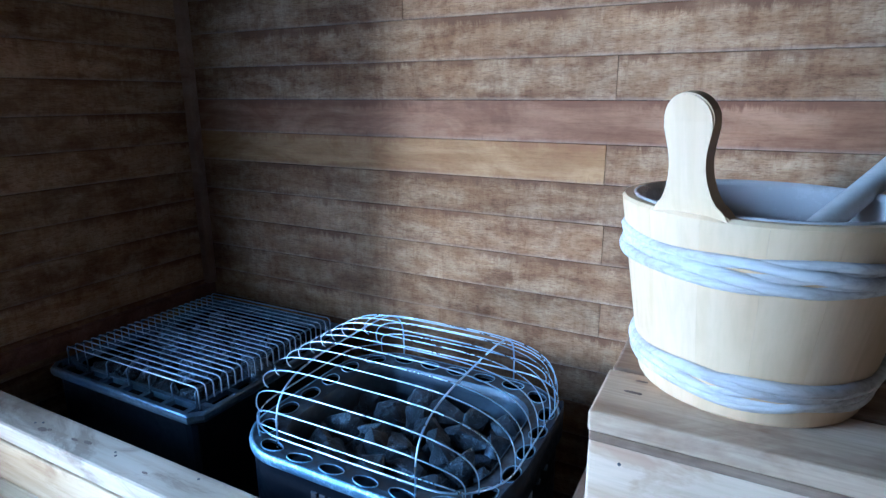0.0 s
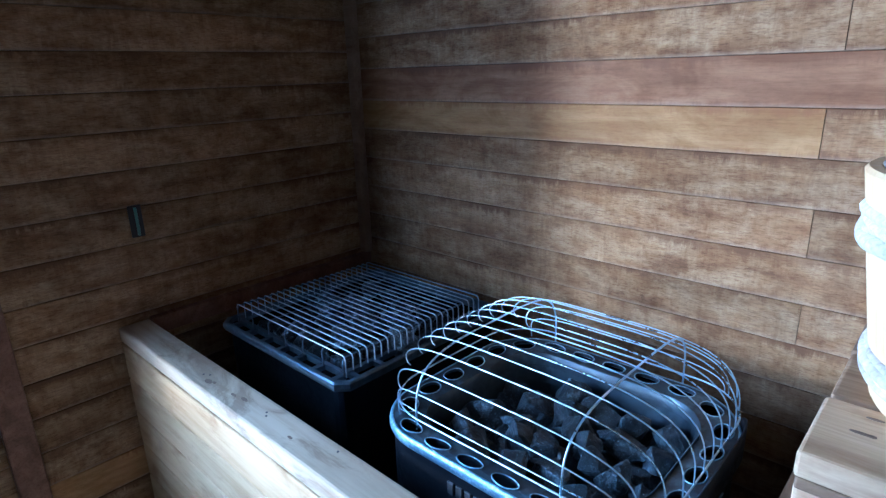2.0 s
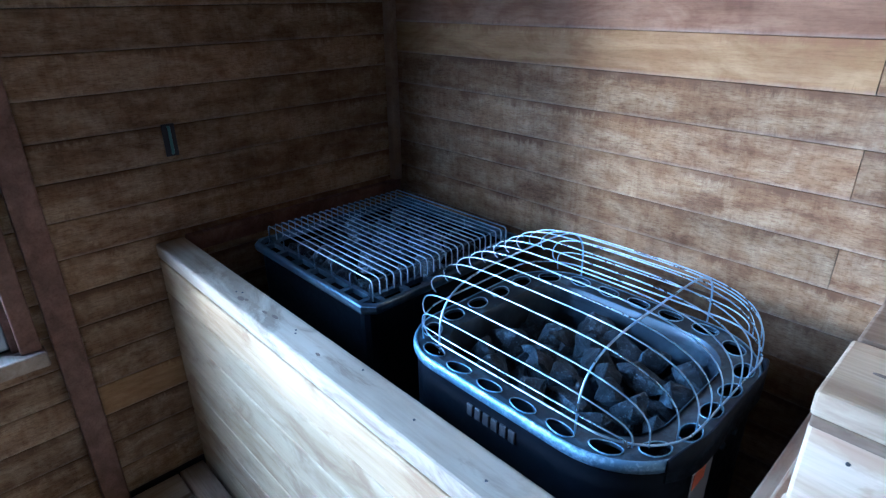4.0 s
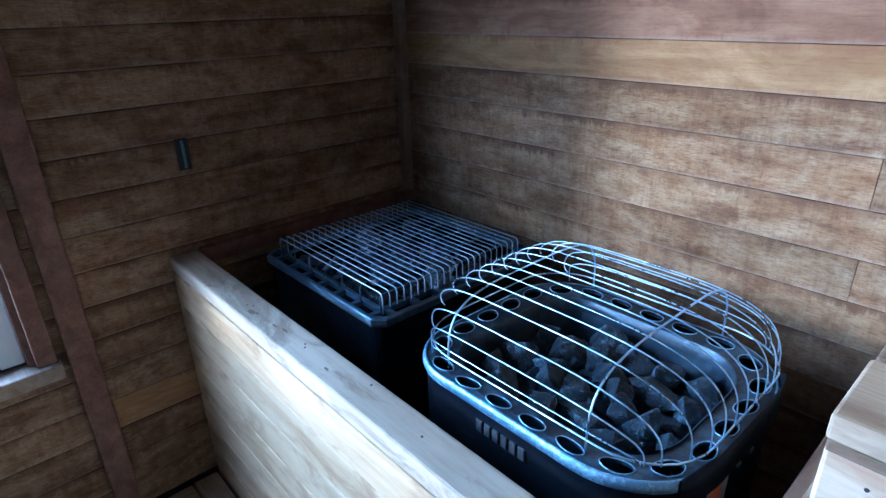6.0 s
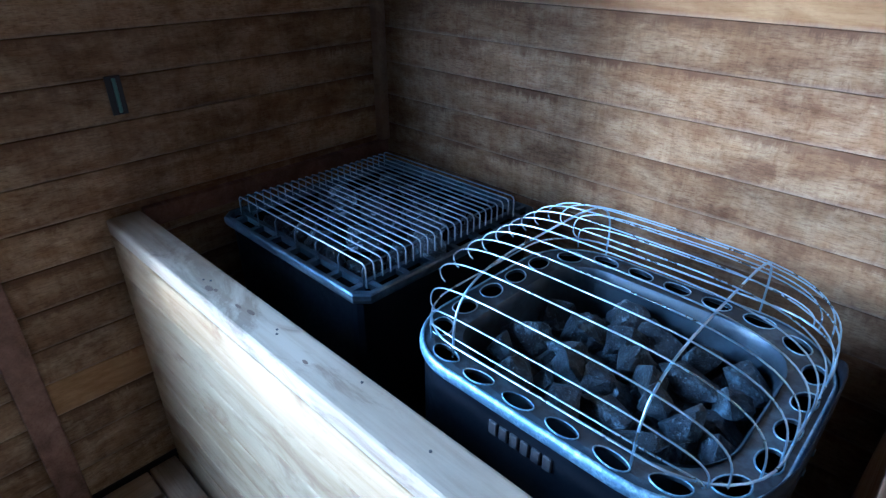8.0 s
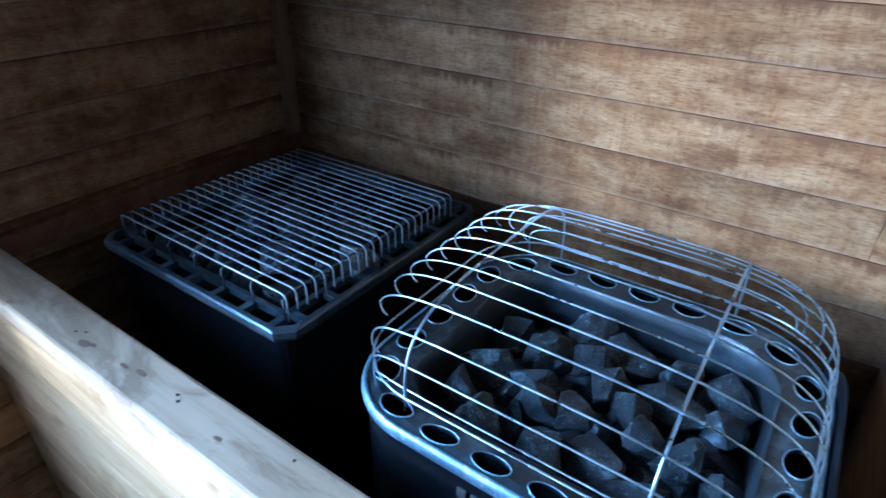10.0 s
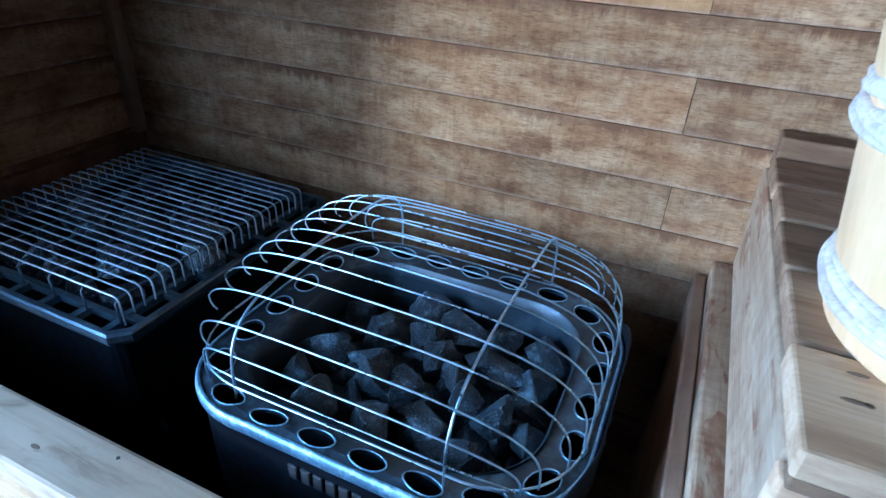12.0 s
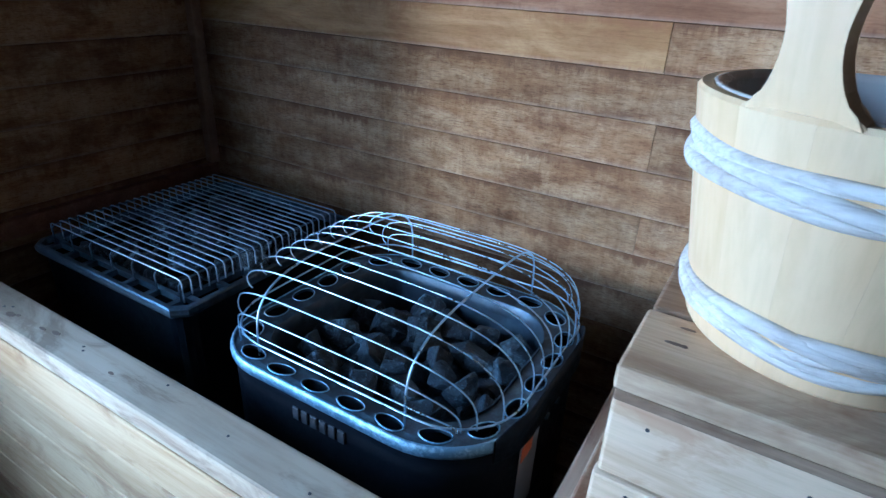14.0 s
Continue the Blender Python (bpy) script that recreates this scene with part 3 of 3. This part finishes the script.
# raised badge on the front: plain blocks in place of the lettering
for k in range(6):
    part("badge_block", box(0.872 + 0.0163 * k, 0.872 + 0.0163 * k + 0.0125, RY0 + 0.0005, RY0 + 0.0045, 0.679, 0.700, 0.0012, 1), M_LETTER, heater, "grey raised badge block")
# sticker and bolts on the bench side
part("sticker", box(RX1 - 0.0038, RX1 - 0.0028, -0.470, -0.405, 0.55, 0.69), M_LABEL, heater, "pale warning sticker")
part("sticker_band", box(RX1 - 0.0027, RX1 - 0.0017, -0.466, -0.430, 0.662, 0.688), M_ORANGE, heater, "orange sticker band")
for y in (-0.40, -0.36):
    bm = bmesh.new()
    bmesh.ops.create_cone(bm, cap_ends=True, segments=8, radius1=0.006, radius2=0.005, depth=0.008)
    part("bolt", bm, M_RIM, heater, m=pose(RX1 + 0.003, y, 0.700, 0, 90, 0))

# wire guard over the stones
guard = thing("heater_guard", "domed bright steel wire guard over the heater stones", "guard")
GX, GY, GHX, GHY, GZ, GH = 0.925, -0.360, 0.237, 0.199, 0.740, 0.118


def dome(v, p=4.0):
    return max(0.0, 1 - abs(v) ** p) ** (1 / p)


fine_v = [math.sin(-math.pi / 2 + math.pi * k / 400) for k in range(401)]
WIRE_Y = [-0.541, -0.506] + [-0.468 + 0.0347 * k for k in range(8)] + [-0.194]
for v in [-0.9993, -0.985] + [(y - GY) / GHY for y in WIRE_Y] + [0.955, 0.995]:
    top = max(0.12, dome(v)) * GH
    reach = GHX * (1 - 0.20 * abs(v) ** 5)
    pts = []
    for j in range(33):
        u = math.sin(math.pi / 2 * math.sin(-math.pi / 2 + math.pi * j / 32))
        pts.append((GX + reach * u, GY + GHY * v * (1 - 0.05 * abs(u) ** 6), GZ + 0.012 + max(0.0, top - 0.012) * dome(u, 4.5 if u < 0 else 3.3)))
    if top > 0.075:
        # the wires end in short free hooks on the side of the other heater
        drop = [i for i, p in enumerate(pts) if i < 16 and p[2] > GZ + top - 0.042]
        pts = pts[drop[0]:]
        x0, y0, z0 = pts[0]
        pts = [(x0 + 0.010, y0, z0 - 0.017), (x0 + 0.004, y0, z0 - 0.014), (x0 + 0.0005, y0, z0 - 0.008)] + pts
    else:
        x0, y0, z0 = pts[0]
        pts = [(x0 + 0.002, y0, GZ - 0.004)] + pts
    part("wire", tube(pts, 0.00115, 8), M_WIRE, guard, smooth=True)
for x in (0.787, 1.045):
    h = GH * dome((x - GX) / GHX, 4.5 if x < GX else 3.3)
    pts = [(x, GY + GHY * v, GZ - 0.004 + (h + 0.001) * dome(v)) for v in fine_v[::10]]
    part("cross_wire", tube(pts, 0.0017, 8), M_WIRE, guard, smooth=True)
part("hoop", tube([p + Vector((0, 0, GZ + 0.014)) for p in rounded_rect(GX - GHX, GX + GHX, GY - GHY, GY + GHY, 0.10, 8, 3)], 0.0016, 6, True), M_WIRE, guard, smooth=True)

# second heater with a flat grate
TX0, TX1, TY0, TY1, TZ = 0.074, 0.556, -0.533, -0.030, 0.708
old = thing("grated_heater", "black square sauna heater with slotted cast top frame", "heater")
part("body", loft([shifted(rounded_rect(TX0 + d, TX1 - d, TY0 + d, TY1 - d, 0.02 + d, 4, 3), z) for d, z in ((0.012, TZ - 0.012), (0.012, 0.1), (0.03, 0.0))], cap_last=True), M_ENAMEL, old)
part("well", loft([shifted(rounded_rect(TX0 + d, TX1 - d, TY0 + d, TY1 - d, 0.02, 4, 3), z) for d, z in ((0.047, TZ - 0.004), (0.05, 0.56))], cap_last=True), M_ENAMEL, old)


def octagon(d, z, c):
    x0, x1, y0, y1 = TX0 + d, TX1 - d, TY0 + d, TY1 - d
    return [Vector(p) for p in ((x1, y0 + c, z), (x1, y1 - c, z), (x1 - c, y1, z), (x0 + c, y1, z), (x0, y1 - c, z), (x0, y0 + c, z), (x0 + c, y0, z), (x1 - c, y0, z))]


part("outer_rail", loft([octagon(0.003, TZ - 0.02, 0.022), octagon(0.0, TZ - 0.012, 0.022), octagon(0.0, TZ - 0.003, 0.022), octagon(0.003, TZ, 0.022), octagon(0.011, TZ, 0.019), octagon(0.013, TZ - 0.014, 0.018)]), M_TRAY, old)
part("inner_rail", loft([octagon(0.036, TZ - 0.012, 0.01), octagon(0.036, TZ + 0.001, 0.01), octagon(0.045, TZ + 0.001, 0.008), octagon(0.047, TZ - 0.014, 0.008)]), M_TRAY, old)
for k in range(7):
    f = 0.05 + 0.0655 * k
    for x0, x1, y0, y1 in ((TX0 + f - 0.006, TX0 + f + 0.006, TY0 + 0.011, TY0 + 0.037), (TX0 + f - 0.006, TX0 + f + 0.006, TY1 - 0.037, TY1 - 0.011),
                           (TX0 + 0.011, TX0 + 0.037, TY0 + f - 0.006, TY0 + f + 0.006), (TX1 - 0.037, TX1 - 0.011, TY0 + f - 0.006, TY0 + f + 0.006)):
        part("frame_rung", box(x0, x1, y0, y1, TZ - 0.012, TZ - 0.001), M_TRAY, old)

grate = thing("wire_grate", "flat grey steel wire grate over the square heater", "grate")
AX0, AX1, AY0, AY1, AZ = 0.116, 0.533, -0.501, -0.100, 0.752
GRATE = 23
for k in range(GRATE):
    y = AY0 + (AY1 - AY0) * k / (GRATE - 1)
    pts = [(AX0, y, TZ - 0.002), (AX0, y, AZ - 0.008), (AX0 + 0.003, y, AZ - 0.002), (AX0 + 0.009, y, AZ), (AX1 - 0.009, y, AZ), (AX1 - 0.003, y, AZ - 0.002), (AX1, y, AZ - 0.008), (AX1, y, TZ - 0.002 if k % 22 == 0 else TZ + 0.008)]
    part("bar", tube(pts, 0.0015, 8), M_GRATE, grate, smooth=True)
for k in range(7):
    x = AX0 + 0.006 + (AX1 - AX0 - 0.012) * k / 6
    pts = [(x, AY0 - 0.002, TZ), (x, AY0 - 0.002, AZ - 0.012), (x, AY0 + 0.004, AZ - 0.005), (x, AY0 + 0.01, AZ - 0.0042), (x, AY1 - 0.01, AZ - 0.0042), (x, AY1, AZ - 0.01), (x, AY1 + 0.002, TZ)]
    part("cross_bar", tube(pts, 0.0017, 6), M_TRAY, grate, smooth=True)


# ---- stones ----
def stone_mesh(seed, sx, sy, sz, mat=M_STONE):
    r = random.Random(seed)
    bm = bmesh.new()
    for _ in range(15):
        d = Vector((r.gauss(0, 1), r.gauss(0, 1), r.gauss(0, 1))).normalized() * r.uniform(0.86, 1.0)
        bm.verts.new((d.x * sx, d.y * sy, d.z * sz))
    res = bmesh.ops.convex_hull(bm, input=bm.verts[:])
    inside = [g for g in res["geom_interior"] if isinstance(g, bmesh.types.BMVert)]
    bmesh.ops.delete(bm, geom=inside, context="VERTS")
    bmesh.ops.bevel(bm, geom=bm.edges[:], offset=0.0015, segments=1, affect="EDGES")
    bmesh.ops.triangulate(bm, faces=bm.faces[:])
    bmesh.ops.subdivide_edges(bm, edges=bm.edges[:], cuts=2, use_grid_fill=True)
    for v in bm.verts:
        v.co += v.co.normalized() * (0.0035 * noise.noise(v.co * 45 + Vector((seed, 0, 0))) + 0.0022 * noise.noise(v.co * 130))
    return mesh_from(bm, "stone", mat)


STONES = [stone_mesh(40 + i, *s) for i, s in enumerate([(0.048, 0.036, 0.032), (0.041, 0.034, 0.038), (0.053, 0.034, 0.030), (0.034, 0.032, 0.046), (0.043, 0.039, 0.030), (0.036, 0.030, 0.030), (0.054, 0.039, 0.035)])]
STONES += [stone_mesh(70, 0.050, 0.040, 0.040, M_LIT_STONE), stone_mesh(71, 0.044, 0.040, 0.036, M_LIT_STONE), stone_mesh(72, 0.056, 0.042, 0.036, M_LIT_STONE)]


def pile(x0, x1, y0, y1, z, rows, cols, group, lift, seed):
    r = random.Random(seed)
    for i in range(rows):
        for j in range(cols):
            x = x0 + (x1 - x0) * (j + 0.5 + 0.5 * (i % 2) - 0.25) / cols + r.uniform(-0.010, 0.010)
            y = y0 + (y1 - y0) * (i + 0.5) / rows + r.uniform(-0.010, 0.010)
            ob = new("stone", r.choice(STONES[:7]))
            ob.matrix_world = pose(x, y, z + r.uniform(-0.012, lift), r.uniform(-60, 60), r.uniform(-60, 60), r.uniform(0, 360))
            tagged(ob, "dark grey angular sauna stone in the heater", "stone", group)


def laid(places, z, sizes, group, seed, label="dark grey angular sauna stone in the heater"):
    """Single stones at chosen places, lying at all angles."""
    r = random.Random(seed)
    for (x, y), k in zip(places, itertools.cycle(sizes)):
        ob = new("stone", STONES[k])
        ob.matrix_world = pose(x, y, z + r.uniform(-0.008, 0.008), r.uniform(-50, 50), r.uniform(-50, 50), r.uniform(0, 360))
        tagged(ob, label, "stone", group)


pile(0.778, 1.108, -0.522, -0.236, 0.654, 6, 6, "stones in the rounded heater", 0.008, 3)
laid([(0.942, -0.341), (0.862, -0.386), (0.880, -0.430), (0.922, -0.410), (0.968, -0.452), (0.790, -0.396), (0.796, -0.310), (0.846, -0.322), (0.884, -0.262), (0.802, -0.452), (1.078, -0.335),
      (1.010, -0.268), (0.950, -0.268), (0.906, -0.300), (0.915, -0.490), (0.838, -0.488), (1.088, -0.430), (1.000, -0.395), (1.020, -0.325), (1.020, -0.490), (0.975, -0.380), (1.075, -0.262)],
     0.688, (0, 4, 1, 5, 2, 6, 1), "stones in the rounded heater", 8)
upright = new("stone", STONES[3])
upright.matrix_world = pose(1.046, -0.415, 0.698, 8, -10, 25)
tagged(upright, "pointed pale-tipped sauna stone standing upright in the heater", "stone", "stones in the rounded heater")
pile(0.150, 0.495, -0.480, -0.090, 0.680, 5, 5, "stones in the square heater", 0.010, 11)
laid([(0.500, -0.325), (0.270, -0.350), (0.336, -0.300), (0.384, -0.385), (0.246, -0.438), (0.420, -0.260), (0.200, -0.300)], 0.702, (7, 8, 9), "stones in the square heater", 5, "sauna stone under the wire grate, light put into its pale colour")

# ---- bucket and ladle ----
BX, BY, BZ, BH = 1.434, -0.423, 0.957, 0.220
bucket = thing("sauna_bucket", "pale wooden sauna bucket with bleached withe hoops on the bench", "bucket", pose(BX, BY, BZ))
R0, R1, STAVES = 0.1195, 0.157, 16
for k in range(STAVES):
    a0, a1 = 2 * math.pi * k / STAVES, 2 * math.pi * (k + 1) / STAVES - 0.0006
    bm = bmesh.new()
    loops = []
    for z, r, t in ((0.0, R0, 0.016), (0.003, R0 + 0.002, 0.016), (BH - 0.004, R1, 0.015), (BH, R1 - 0.003, 0.009)):
        loops.append([bm.verts.new(((r - d) * math.cos(a), (r - d) * math.sin(a), z)) for a, d in [(a0 + (a1 - a0) * j / 9, 0) for j in range(10)] + [(a0 + (a1 - a0) * j / 9, t) for j in range(9, -1, -1)]])
    for a, b in zip(loops, loops[1:]):
        for j in range(20):
            bm.faces.new((a[j], a[(j + 1) % 20], b[(j + 1) % 20], b[j]))
    bm.faces.new(loops[0][::-1])
    bm.faces.new(loops[-1])
    part("stave", bm, M_BUCKET, bucket)
part("liner", lathe([(0.0005, 0.075), (R0 - 0.02, 0.075), (R0 - 0.012, 0.085), (R1 - 0.017, BH - 0.006), (R1 - 0.013, BH + 0.001), (R1 - 0.017, BH + 0.002), (R1 - 0.021, BH - 0.006)]), M_LINER, bucket, "grey plastic liner", smooth=True)
# each hoop is a rope of four split withes that cross one another round the bucket
for zc, name in ((BH - 0.052, "upper_hoop"), (0.036, "lower_hoop")):
    for j in range(5):
        pts, thick = [], []
        for k in range(96):
            a = 2 * math.pi * k / 96
            z = zc + 0.0135 * math.sin(a * 1.0 + j * 1.257 + zc * 9) + 0.0022 * math.sin(5 * a + 1.7 * j)
            r = R0 + (R1 - R0) * z / BH + 0.0012 + 0.0030 * math.cos(a * 2.0 + j * 1.257)
            pts.append((r * math.cos(a), r * math.sin(a), z))
            thick.append(0.0060 + 0.0012 * math.sin(3 * a + 2.3 * j))
        part(name, tube(pts, thick, 8, True), M_BAND, bucket, smooth=True)


def outline_slab(pts, thick):
    bm = bmesh.new()
    a = [bm.verts.new((x, 0, z)) for x, z in pts]
    b = [bm.verts.new((x, thick, z)) for x, z in pts]
    n = len(pts)
    for i in range(n):
        bm.faces.new((a[i], a[(i + 1) % n], b[(i + 1) % n], b[i]))
    fa, fb = bm.faces.new(a[::-1]), bm.faces.new(b)
    bmesh.ops.bevel(bm, geom=list(set(fa.edges[:] + fb.edges[:])), offset=0.0014, segments=2, affect="EDGES")
    for v in bm.verts:
        v.co.y += v.co.x ** 2 / (2 * R1)
    return bm


EAR = 242
half = [(0.040, -0.056), (0.0435, -0.006), (0.0400, 0.0008), (0.0345, 0.0052), (0.0298, 0.0115), (0.0258, 0.019), (0.0228, 0.0275), (0.0205, 0.037), (0.0194, 0.047), (0.0197, 0.057), (0.0213, 0.067), (0.0235, 0.076)]
half += [(0.0262 * math.cos(radians(a)), 0.0915 + 0.0262 * math.sin(radians(a))) for a in (-14, -2, 10, 22, 34, 46, 58, 70, 81)]
part("grip", outline_slab([(-w, z) for w, z in half] + [(w, z) for w, z in half[::-1]], 0.014), M_BUCKET, bucket, "paddle shaped stave grip",
     m=pose(0, 0, 0, 0, 0, EAR + 90) @ pose(0, -(R1 + 0.0002), BH - 0.001, 9.4, 0, 0))

ladle = thing("ladle", "lacquered wooden ladle with pale handle lying in the bucket", "ladle")
bowl = lathe([(0.0005, -0.026), (0.018, -0.024), (0.031, -0.014), (0.037, 0.004), (0.038, 0.017), (0.035, 0.019), (0.032, 0.006), (0.026, -0.008), (0.015, -0.016), (0.0005, -0.018)], 32)
part("bowl", bowl, M_LADLE, ladle, "amber lacquered bowl", smooth=True, m=pose(1.418, -0.482, BZ + 0.115, 20, -35, 20))
low, high = Vector((1.425, -0.478, BZ + 0.128)), Vector((1.545, -0.325, BZ + 0.230))
way = (high - low)
pts = [low + way * (0.1 + 0.17 * k) for k in range(11)]
part("handle", tube(pts, [0.011, 0.0145, 0.0155, 0.0155, 0.015, 0.015, 0.015, 0.0155, 0.016, 0.0155, 0.010], 12), M_HANDLE, ladle, "pale unlacquered handle", smooth=True)

# nails, nail holes and knots in the timber
def disc(name, x, y, z, r, axis, mat, parent, stretch=1.0):
    bm = bmesh.new()
    bmesh.ops.create_cone(bm, cap_ends=True, segments=10, radius1=r, radius2=r * 0.85, depth=0.0012)
    turn = {"z": (0, 0, 0), "y": (90, 0, 0), "x": (0, 90, 0)}[axis]
    ob = part(name, bm, mat, parent, m=pose(x, y, z, *turn) @ Matrix.Diagonal((stretch, 1, 1, 1)))
    return ob


for x, y in ((0.566, -0.690), (0.575, -0.696), (0.36, -0.700), (0.372, -0.693), (0.88, -0.694), (1.02, -0.703), (0.74, -0.676)):
    disc("nail_hole", x, y, 0.7372, 0.0022, "z", M_NAIL, fence)
for x, y, r, st in ((0.392, -0.706, 0.0060, 2.0), (0.405, -0.701, 0.0034, 1.6), (0.472, -0.699, 0.0030, 3.0), (0.500, -0.694, 0.0042, 2.6), (0.655, -0.703, 0.0028, 2.4)):
    disc("knot", x, y, 0.7369, r, "z", M_KNOT, fence, st)
for x, z in ((1.322, 0.893), (1.318, 0.806), (1.42, 0.802), (1.56, 0.885), (1.45, 0.89)):
    disc("nail", x, -0.5822, z, 0.0022, "y", M_NAIL, bench)
for x, y, r, st in ((1.322, -0.532, 0.0024, 4.2), (1.330, -0.532, 0.0026, 1.4), (1.328, -0.500, 0.0020, 4.0), (1.325, -0.41, 0.0022, 3.5), (1.335, -0.30, 0.0022, 3.0), (1.33, -0.18, 0.0022, 3.6)):
    disc("knot", x, y, 0.9572, r, "z", M_KNOT, bench, st)

# bracket on the boarded wall
hook = thing("wall_bracket", "green upright rod on the wall, its shade a dark plate", "bracket")
# added dark plate that draws the shaded side of the rod
part("plate", box(0.0, 0.004, -0.664, -0.636, 0.932, 1.004, 0.001, 1), M_DARK, hook)
part("rod", tube([(0.006, -0.650, 0.937), (0.008, -0.650, 0.945), (0.008, -0.650, 0.992), (0.006, -0.650, 1.0)], 0.0035, 8), M_GREEN, hook, smooth=True)


# ---- wall boards, last ----
BUTT = {4: 1.164, 2: 1.170, 0: 1.175, 6: 1.175, -3: 1.9, 8: 0.7, 3: 2.1, 5: 1.75}
for k, (z, above) in enumerate(zip(LEVELS, LEVELS[1:])):
    tall = above - z
    row = k - 9
    cuts = [0.0, BUTT.get(row, rng.uniform(1.9, 2.4)), ROOM_X]
    for a, b in zip(cuts, cuts[1:]):
        mat = (M_LIGHT if row == 4 else M_RUDDY if row == 5 else M_WALL) if a == 0.0 else M_WALL
        part("board", plank(b - a - 0.0012, tall - 0.0008, 0.020, 0.0009), mat, wall_back, m=pose(a, 0.022 - rng.uniform(0, 0.0008), z))
    z = Z_BASE + PITCH * row + 0.046
    if z + PITCH > ROOM_Z:
        continue
    spans = [(ROOM_Y, -0.002)]
    if z < WIN_Z1 and z + PITCH > WIN_Z0 - 0.02:
        spans = [(ROOM_Y, WIN_Y0), (WIN_Y1, -0.002)]
        if z < WIN_Z0 - 0.05:
            part("board", plank(WIN_Y1 - WIN_Y0 - 0.002, WIN_Z0 - 0.044 - z, 0.020, 0.0016), M_WALL, wall_left, m=pose(-0.022, WIN_Y0 + 0.001, z, 0, 0, 90))
    if row == -6:
        spans = [(ROOM_Y, -0.951), (-0.950, -0.002)]
    for a, b in spans:
        part("board", plank(b - a, PITCH - 0.001, 0.020, 0.0016), M_LIGHT if (row == -6 and b > -0.1) else M_WALL, wall_left, m=pose(-0.022, a, z, 0, 0, 90))
